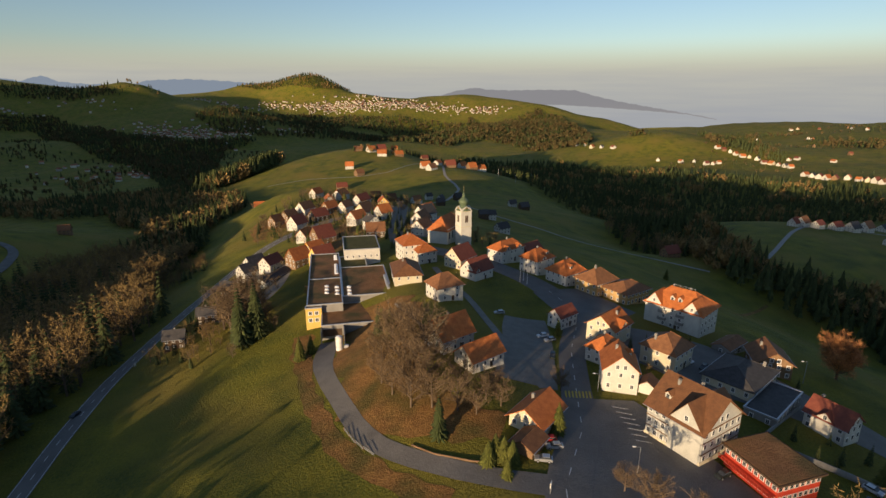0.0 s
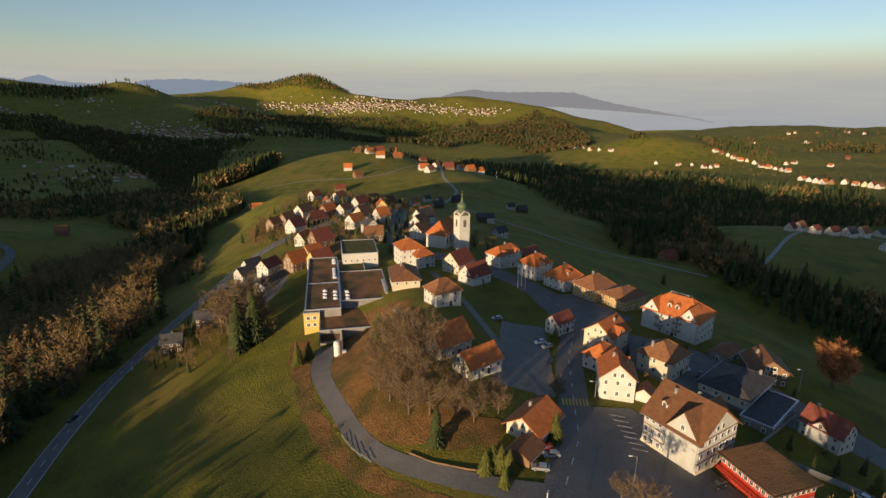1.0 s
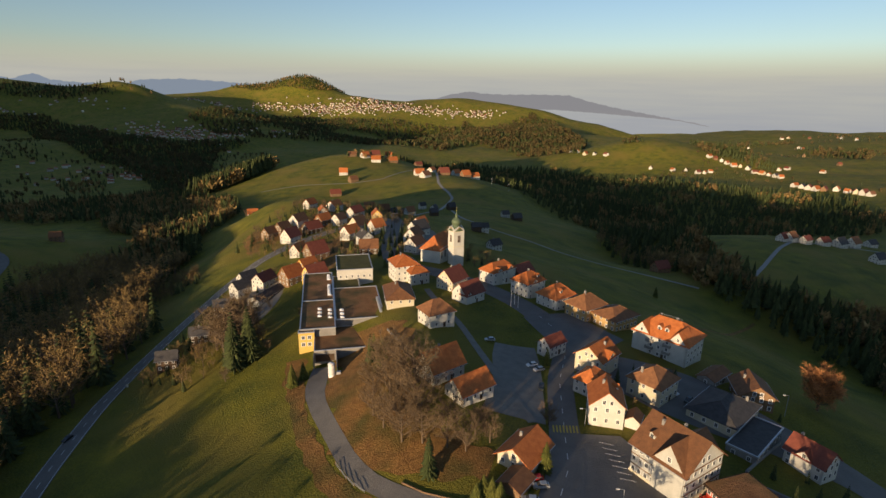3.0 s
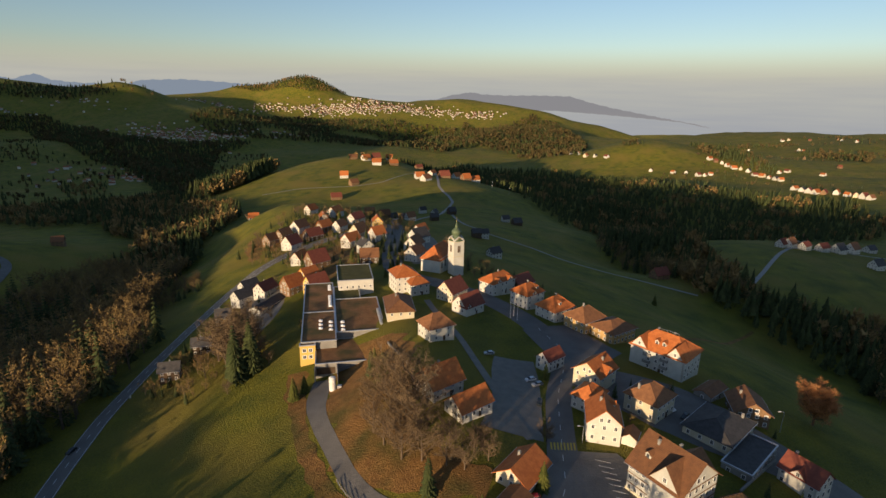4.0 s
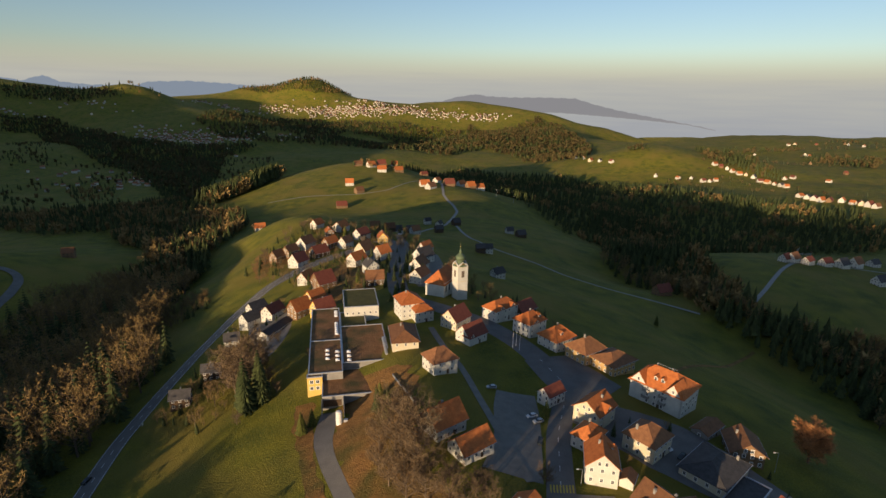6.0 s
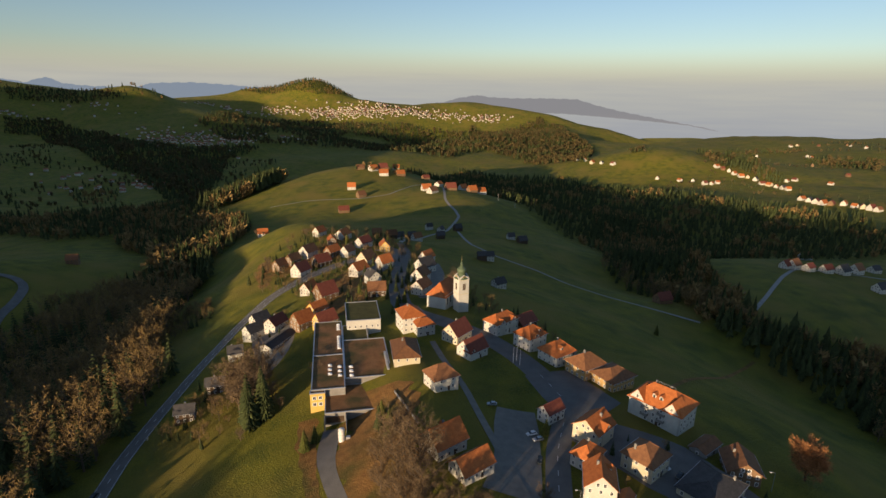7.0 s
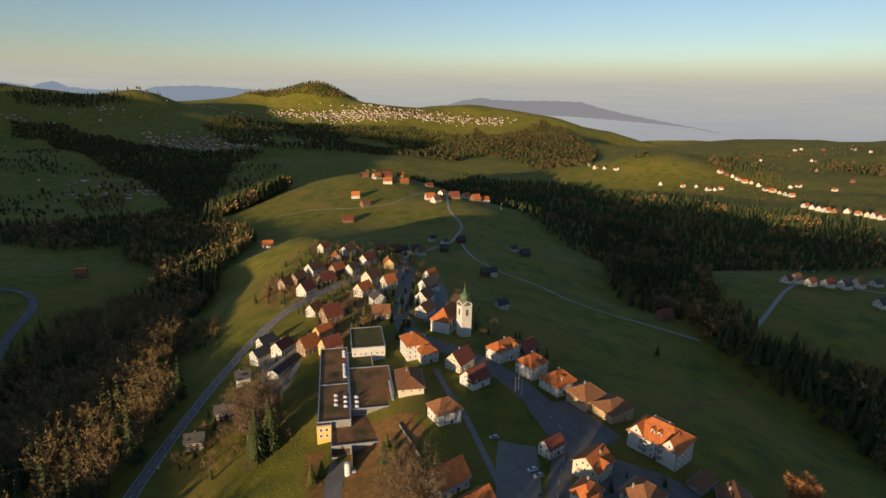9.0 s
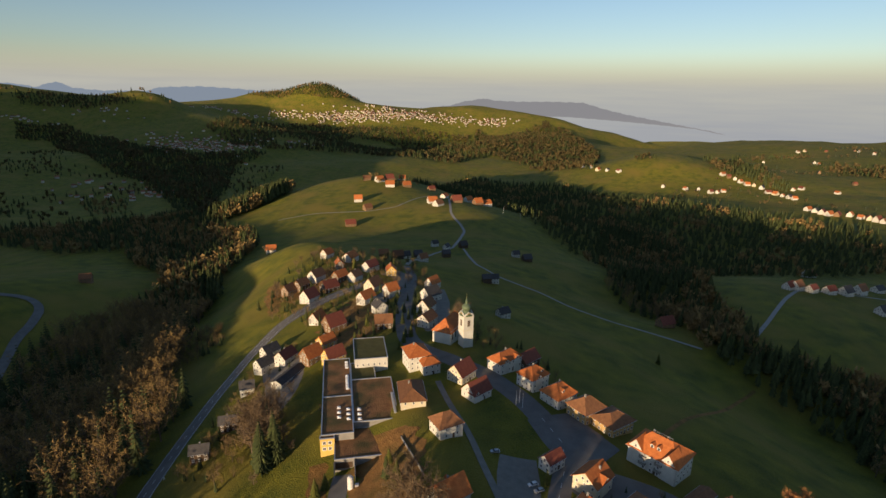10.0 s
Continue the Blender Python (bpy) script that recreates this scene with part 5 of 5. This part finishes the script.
def fir(x, y, h, label="tall dark green fir on the slope", wide=0.17, mat=NEEDLE, seed=1):
    root = tagged(new("fir_tree"), label, "tree", "firs in the village")
    v, f = conifer_shape(seed, 17, 15, 1, wide)
    root.matrix_basis = pose(x, y, ground_z(x, y) - 0.2, 0, 0, seed * 50)
    mesh_object("crown", v * h, f, mat, root)
    bm = bmesh.new()
    add_tube(bm, (0, 0, -0.3), (0, 0, h * 0.5), h * 0.016, h * 0.006, 8)
    part("trunk", bm, BARK, root)


def bare_tree(x, y, h, seed, label="large leafless tree with fine brown twigs", mat=TWIG, spread=0.42, dense=(18, 9, 20), twig=0.006, first=0.18):
    root = tagged(new("bare_tree"), label, "tree", "leafless trees")
    root.matrix_basis = pose(x, y, ground_z(x, y) - 0.2)
    (wv, wf), (tv, tf) = bare_shape(seed, *dense, spread, twig, first)
    mesh_object("trunk", wv * h, wf, BARK, root)
    mesh_object("crown", tv * h, tf, mat, root)


for x, y, h, s in ((-85, 205, 29, 1), (-79, 209, 25, 2), (-82, 215, 26, 12), (-91, 232, 21, 13), (-89, 210, 20, 3), (-1, 116, 14, 4), (29.5, 117.5, 10, 5), (-54, 181, 11, 6), (-51, 186, 9, 7), (-24, 182, 13, 8), (-19, 176, 12, 9), (167, 376, 10, 10), (-24, 192, 9, 11)):
    fir(x, y, h, "tall dark green fir on the slope" if h > 12 else "small dense green fir on the slope", 0.19 if h > 12 else 0.25, NEEDLE if h > 12 else SHRUB, s)
for x, y, h, w, s in ((67, 182, 9, 0.2, 21), (42.5, 180, 8, 0.25, 22), (-57, 330, 8, 0.2, 23), (-62, 322, 9, 0.2, 24), (-28, 312, 9, 0.22, 25), (-24, 322, 10, 0.22, 26), (-30, 302, 7, 0.2, 27), (-58, 350, 10, 0.2, 28), (104, 105, 9, 0.25, 29), (-95, 508, 14, 0.2, 30), (-56, 520, 11, 0.18, 31), (14.5, 100, 5.5, 0.36, 32), (10.6, 105, 7, 0.36, 33), (12.4, 107, 7.5, 0.36, 34), (14.4, 106, 7.5, 0.36, 35), (16.2, 105, 7, 0.36, 37), (15, 358, 12, 0.18, 36)):
    fir(x, y, h, "dense yellow-green garden conifer", w, SHRUB, s)
for x, y, h, s in ((-3, 129, 13, 71), (4, 126, 11, 72), (-9, 131, 13, 73), (9, 124, 9, 74), (-15, 139, 12, 75), (-20, 156, 12, 76), (15, 134, 8, 77), (-6, 150, 20, 1), (-14, 152, 17, 2), (-5, 138, 17, 3), (-10, 160, 17, 4), (-17, 166, 15, 5), (-10, 138, 15, 6), (12, 131, 9, 8), (16, 128, 8, 9), (-19, 146, 11, 10), (35, 140, 7, 13), (44, 92, 9, 14), (52, 88, 8, 15), (40, 97, 7, 16), (5, 135, 10, 17), (-13, 180, 9, 18)):
    bare_tree(x, y, h, s)
bare_tree(143, 172, 17.5, 31, "round beech with orange-brown winter leaves", ORANGE_TWIG, 0.36, (34, 12, 36), 0.008, 0.14)
for x, y, h, s in ((-104, 232, 24, 61), (-101, 240, 23, 62), (-96, 247, 22, 63), (-90, 238, 22, 64), (-88, 224, 23, 65), (-94, 217, 22, 66), (-107, 247, 17, 67), (-80, 222, 12, 68), (-99, 228, 21, 41), (-95, 234, 19, 42), (-92, 226, 20, 43), (-108, 262, 10, 44), (-60, 232, 9, 45), (-64, 238, 8, 46), (8, 345, 15, 47), (14, 350, 17, 48), (10, 362, 14, 49), (-163, 470, 12, 50), (-158, 455, 10, 51), (-140, 440, 8, 52), (-270, 745, 14, 53), (-258, 738, 10, 54), (-145, 545, 12, 55), (-150, 500, 10, 56), (-112, 230, 8, 57), (-86, 196, 7, 58), (-74, 214, 7, 59)):
    bare_tree(x, y, h, s, "leafless brown garden tree", TWIG, 0.33, (14, 7, 13), 0.009, 0.2)


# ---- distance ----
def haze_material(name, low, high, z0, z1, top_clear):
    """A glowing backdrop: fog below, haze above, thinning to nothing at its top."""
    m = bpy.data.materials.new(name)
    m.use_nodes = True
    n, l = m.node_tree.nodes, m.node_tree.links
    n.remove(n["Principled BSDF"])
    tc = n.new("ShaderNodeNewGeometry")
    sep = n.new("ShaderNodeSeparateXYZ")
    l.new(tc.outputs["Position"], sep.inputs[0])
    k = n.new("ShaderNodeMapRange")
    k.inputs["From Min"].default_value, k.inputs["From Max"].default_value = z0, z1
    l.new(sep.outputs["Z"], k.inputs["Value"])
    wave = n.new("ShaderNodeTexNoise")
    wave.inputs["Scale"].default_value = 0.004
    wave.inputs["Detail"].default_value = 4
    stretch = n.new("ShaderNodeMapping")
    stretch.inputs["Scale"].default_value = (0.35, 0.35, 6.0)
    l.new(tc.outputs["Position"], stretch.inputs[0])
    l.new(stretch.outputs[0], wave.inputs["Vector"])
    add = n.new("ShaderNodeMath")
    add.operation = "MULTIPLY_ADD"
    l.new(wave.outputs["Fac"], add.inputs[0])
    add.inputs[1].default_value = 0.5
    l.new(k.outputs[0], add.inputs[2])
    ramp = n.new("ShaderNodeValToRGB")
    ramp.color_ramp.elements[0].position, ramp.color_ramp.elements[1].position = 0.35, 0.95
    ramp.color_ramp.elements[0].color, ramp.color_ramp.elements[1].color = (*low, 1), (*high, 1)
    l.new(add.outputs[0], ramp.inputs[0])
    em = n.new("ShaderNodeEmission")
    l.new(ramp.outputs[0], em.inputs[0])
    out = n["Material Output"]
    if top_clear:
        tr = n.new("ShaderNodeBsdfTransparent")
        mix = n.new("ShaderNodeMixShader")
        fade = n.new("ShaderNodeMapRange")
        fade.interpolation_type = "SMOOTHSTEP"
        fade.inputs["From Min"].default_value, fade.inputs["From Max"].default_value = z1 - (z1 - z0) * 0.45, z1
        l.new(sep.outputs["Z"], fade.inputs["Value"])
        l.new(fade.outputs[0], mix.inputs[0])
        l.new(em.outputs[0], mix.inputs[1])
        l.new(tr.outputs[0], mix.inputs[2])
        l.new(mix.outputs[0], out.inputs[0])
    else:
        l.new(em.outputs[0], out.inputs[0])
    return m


def backdrop(name, label, radius, a0, a1, z_low, top, mat, foot=None):
    """A curved wall at a radius between two bearings (degrees east of north); top: a function of the bearing."""
    a = np.radians(np.linspace(a0, a1, 240))
    zt = np.array([top(math.degrees(q)) for q in a])
    v = np.concatenate([np.stack([radius * np.sin(a), radius * np.cos(a), np.array([foot(math.degrees(q)) if foot else float(z_low) for q in a])], 1), np.stack([radius * np.sin(a), radius * np.cos(a), zt], 1)])
    n = len(a)
    f = [(i, i + 1, n + i + 1, n + i) for i in range(n - 1)]
    return mesh_object(name, v, f, mat, None, label, "backdrop", "structure")


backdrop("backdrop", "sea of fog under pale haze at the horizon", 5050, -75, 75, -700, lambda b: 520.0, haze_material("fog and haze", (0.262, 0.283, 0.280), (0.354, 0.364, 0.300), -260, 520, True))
# ridge and mountains glow: the haze of distance is painted into their colours
RIDGE_HAZE = haze_material("far hazy ridge", (0.22, 0.212, 0.195), (0.185, 0.19, 0.185), -300, 100, False)
MOUNTAIN_HAZE = haze_material("far mountains in blue haze", (0.18, 0.215, 0.235), (0.165, 0.205, 0.235), -300, 200, False)


def profile(bearings, tops, rough):
    """A skyline through a few heights, roughened."""
    return lambda b: float(np.interp(b, bearings, tops)) + rough * (math.sin(b * 5.3) + 0.6 * math.sin(b * 13.7 + 1))


backdrop("far_ridge", "long ridge with blue-grey haze in its colour, running out into the fog", 4980, -4, 26.6, -420, profile((-4, 0, 1.1, 3.3, 4.6, 6.9, 10.3, 13.4, 15.4, 17.6, 20.3, 23.5, 25.6, 26.6), (0, 37, 69, 101, 84, 78, 83, 79, 30, -12, -53, -99, -128, -150), 2.0), RIDGE_HAZE, profile((-4, 12, 16.5, 21, 24, 26.6), (-40, -45, -66, -92, -112, -152), 1.0))
backdrop("far_mountains", "mountains on the horizon, faint from blue haze in their colour", 5000, -46, -14, -300, profile((-46, -40.3, -38.2, -37.2, -35.7, -34.5, -32.6, -29.2, -27.8, -24.5, -21.1, -18.6, -14), (190, 176, 163, 143, 185, 141, 125, 123, 156, 167, 152, 134, 100), 2.5), MOUNTAIN_HAZE)


# ---- cars, lamps, small things ----
def car(x, y, yaw, paint, colour, long=4.3):
    root = tagged(new("car"), colour + " car parked on the asphalt", "car", "parked cars")
    root.matrix_basis = pose(x, y, ground_z(x, y) + 0.14, 0, 0, yaw)
    k = long / 4.3
    bm = bmesh.new()
    add_prism(bm, [(-2.1 * k, 0.30), (2.1 * k, 0.30), (2.15 * k, 0.62), (2.0 * k, 0.86), (1.1 * k, 0.98), (-1.75 * k, 1.0), (-2.12 * k, 0.9)], -0.85, 0.85, pose(0, 0, 0, 0, 0, 90))
    bmesh.ops.bevel(bm, geom=bm.edges[:], offset=0.06, segments=2, affect="EDGES")
    body = part("body", bm, paint, root)
    bm = bmesh.new()
    add_prism(bm, [(-1.85 * k, 0.97), (1.05 * k, 0.97), (0.35 * k, 1.42), (-1.45 * k, 1.44)], -0.74, 0.74, pose(0, 0, 0, 0, 0, 90))
    bmesh.ops.bevel(bm, geom=bm.edges[:], offset=0.05, segments=1, affect="EDGES")
    part("windows", bm, GLASS, body)
    bm = bmesh.new()
    add_prism(bm, [(-1.42 * k, 1.42), (0.32 * k, 1.40), (0.2 * k, 1.48), (-1.3 * k, 1.5)], -0.68, 0.68, pose(0, 0, 0, 0, 0, 90))
    part("roof", bm, paint, body)
    for u in (-1.3 * k, 1.3 * k):
        for v in (-0.8, 0.8):
            bm = bmesh.new()
            add_tube(bm, (u, v - 0.1, 0.32), (u, v + 0.1, 0.32), 0.32, 0.32, 14)
            wheel = part("wheel", bm, RUBBER, root)
            bm = bmesh.new()
            add_tube(bm, (u, v - 0.115, 0.32), (u, v + 0.115, 0.32), 0.2, 0.2, 10)
            part("rim", bm, METAL, wheel)


for args in ((26.2, 113.4, 5, CAR_RED, "red"), (27.2, 110.8, 5, CAR_SILVER, "silver"), (23.6, 105.6, -8, CAR_SILVER, "silver"), (36.6, 178.5, 20, CAR_WHITE, "white"), (38.6, 175.0, 20, CAR_SILVER, "silver"), (37.0, 162.0, 75, CAR_DARK, "dark"), (22.6, 198.0, 5, CAR_SILVER, "silver"), (65.8, 104.6, 25, CAR_DARK, "dark green"), (82.5, 161.5, 120, CAR_WHITE, "white"), (86.0, 157.0, 45, CAR_DARK, "dark"), (96.0, 98.5, 40, CAR_DARK, "dark"), (101, 103.5, 120, CAR_WHITE, "white"), (-141.6, 178, 80, CAR_DARK, "dark")):
    car(*args)


def lamp_post(x, y, h, yaw, label="grey steel street lamp"):
    root = tagged(new("street_lamp"), label, "street lamp", "street lamps")
    root.matrix_basis = pose(x, y, ground_z(x, y), 0, 0, yaw)
    bm = bmesh.new()
    add_tube(bm, (0, 0, -0.2), (0, 0, h), 0.11, 0.07, 8)
    pole = part("pole", bm, LAMP_GREY, root)
    bm = bmesh.new()
    add_tube(bm, (0, 0, h), (1.3, 0, h + 0.25), 0.05, 0.04, 6)
    part("arm", bm, LAMP_GREY, pole)
    bm = bmesh.new()
    add_box(bm, 1.6, 0, h + 0.24, 0.8, 0.3, 0.16)
    part("lamp_head", bm, FRAME, pole)


for x, y, h, a in ((119.8, 157, 8, 180), (45.4, 104, 7, 180), (46.5, 141, 6, 180), (-50, 205, 5, 0)):
    lamp_post(x, y, h, a)


def flagpole(x, y, h):
    root = tagged(new("flagpole"), "white flagpole on the square", "flagpole", "flagpoles")
    root.matrix_basis = pose(x, y, ground_z(x, y))
    bm = bmesh.new()
    add_tube(bm, (0, 0, -0.2), (0, 0, h), 0.12, 0.05, 8)
    part("pole", bm, FRAME, root)
    bm = bmesh.new()
    bmesh.ops.create_icosphere(bm, subdivisions=2, radius=0.14, matrix=Matrix.Translation((0, 0, h + 0.1)))
    part("finial", bm, GOLD, root)


for x, y in ((36.6, 238), (38.6, 240.5), (39.6, 235.5)):
    flagpole(x, y, 8.5)


def tank():
    root = tagged(new("storage_tank"), "white upright storage tank beside the drive", "tank")
    root.matrix_basis = pose(-39.4, 183.6, ground_z(-39.4, 183.6))
    bm = bmesh.new()
    add_lathe(bm, [(0.01, 0.0), (1.35, 0.0), (1.35, 5.2), (1.2, 5.6), (0.7, 5.9), (0.01, 6.0)], 20)
    part("shell", bm, FRAME, root)
    bm = bmesh.new()
    for z in (1.6, 3.4, 5.1):
        add_lathe(bm, [(1.37, z), (1.42, z + 0.04), (1.42, z + 0.12), (1.37, z + 0.16)], 20)
    part("hoop", bm, METAL, root)
    bm = bmesh.new()
    add_box(bm, 2.6, 0.4, 1.0, 1.6, 1.2, 2.0)
    part("cabinet", bm, METAL, root)


tank()


def low_wall(name, label, points, high, thick, mat, category="wall"):
    """A wall along a line, following the land."""
    pts = np.array(points, dtype=float)
    seg = np.concatenate([[0], np.cumsum(np.hypot(*np.diff(pts, axis=0).T))])
    s = np.linspace(0, seg[-1], int(seg[-1] / 1.5) + 2)
    x, y = np.interp(s, seg, pts[:, 0]), np.interp(s, seg, pts[:, 1])
    tx, ty = np.gradient(x), np.gradient(y)
    n = np.hypot(tx, ty)
    ox, oy = ty / n * thick / 2, -tx / n * thick / 2
    z = height(x, y)
    v = np.concatenate([np.stack([x + a * ox, y + a * oy, z + b], 1) for a, b in ((-1, -1.0), (-1, high), (1, high), (1, -1.0))])
    k = len(s)
    f = [(c * k + i, c * k + i + 1, ((c + 1) % 4) * k + i + 1, ((c + 1) % 4) * k + i) for c in range(4) for i in range(k - 1)]
    f += [(0, k, 2 * k, 3 * k), (k - 1, 4 * k - 1, 3 * k - 1, 2 * k - 1)]
    return mesh_object(name, v, f, mat, None, label, category, "structure")


low_wall("garden_wall", "low weathered timber edging along the drive", [(-8, 115.5), (-2, 110.5), (6, 106.5), (12, 104.5)], 0.5, 0.25, TIMBER)
low_wall("garden_wall", "low concrete wall by the lawn", [(-20, 207), (-14, 192), (-8, 176)], 1.0, 0.4, CONCRETE)
low_wall("terrace_wall", "grey terrace wall behind the red house", [(84, 118), (92, 112), (100, 106), (106, 101)], 1.6, 0.4, CONCRETE)
low_wall("terrace_wall", "long concrete wall beside the annex", [(86, 122), (96, 130), (106, 138)], 1.2, 0.4, CONCRETE)


def barrier(points):
    """Steel railing at the outer bend of the drive."""
    root = tagged(new("road_barrier"), "galvanised steel railing at the bend of the drive", "barrier")
    for i, (p, q) in enumerate(zip(points, points[1:])):
        p, q = np.array(p), np.array(q)
        c = (p + q) / 2
        a = math.degrees(math.atan2(*(q - p)[::-1]))
        z = ground_z(*c)
        bm = bmesh.new()
        for h in (0.5, 0.95):
            add_box(bm, 0, 0, h, np.linalg.norm(q - p), 0.07, 0.14)
        part("rail", bm, METAL, root, "", pose(c[0], c[1], z, 0, 0, a))
        bm = bmesh.new()
        add_box(bm, 0, 0, 0.45, 0.16, 0.16, 1.5)
        part("post", bm, TIMBER, root, "", pose(p[0], p[1], ground_z(*p), 0, 0, a))


barrier([(-27.6, 128.0), (-25.6, 124.6), (-23.4, 121.2), (-20.8, 118.0), (-17.6, 115.0)])


def crossing():
    root = tagged(new("zebra_crossing"), "worn yellow zebra crossing on the street", "road marking", "", "structure")
    for i in range(8):
        bm = bmesh.new()
        x, y = 36.2 + i * 1.05, 138.0 + i * 0.10
        add_box(bm, 0, 0, 0, 0.5, 3.6, 0.02, pose(x, y, ground_z(x, y) + 0.21, 0, 0, -8))
        part("stripe", bm, YELLOW_PAINT, root)


crossing()


def bays():
    root = tagged(new("parking_bay_lines"), "white parking bay lines on the forecourt", "road marking", "", "structure")
    for i in range(7):
        bm = bmesh.new()
        x, y = 50.2 + i * 0.15, 132.5 - i * 2.6
        add_box(bm, 0, 0, 0, 5.0, 0.14, 0.02, pose(x, y, ground_z(x, y) + 0.19, 0, 0, -20))
        part("bay_line", bm, PAINT, root)


bays()


def sign_board(x, y, yaw, h, w, label):
    root = tagged(new("sign_board"), label, "sign")
    root.matrix_basis = pose(x, y, ground_z(x, y), 0, 0, yaw)
    bm = bmesh.new()
    add_box(bm, 0, 0, h - 0.6, w, 0.15, 1.4)
    part("board", bm, FRAME, root)
    for s in (-1, 1):
        bm = bmesh.new()
        add_tube(bm, (s * w * 0.4, 0, -0.2), (s * w * 0.4, 0, h - 1.2), 0.06, 0.06, 6)
        part("post", bm, LAMP_GREY, root)


sign_board(23.2, 95.0, 65, 2.8, 1.0, "narrow white sign board at the junction")
sign_board(-138.2, 214, 80, 1.8, 1.0, "small white board on the road verge")


def pylon(x, y, h):
    root = tagged(new("power_pole"), "thin pale power pole on the ridge", "power pole", "power poles")
    root.matrix_basis = pose(x, y, ground_z(x, y))
    bm = bmesh.new()
    add_tube(bm, (0, 0, -0.5), (0, 0, h), 0.25, 0.15, 6)
    part("pole", bm, LAMP_GREY, root)
    bm = bmesh.new()
    add_box(bm, 0, 0, h - 0.8, 2.4, 0.2, 0.2)
    part("crossarm", bm, LAMP_GREY, root)


for x, y in ((105, 1010), (135, 985)):
    pylon(x, y, 14)
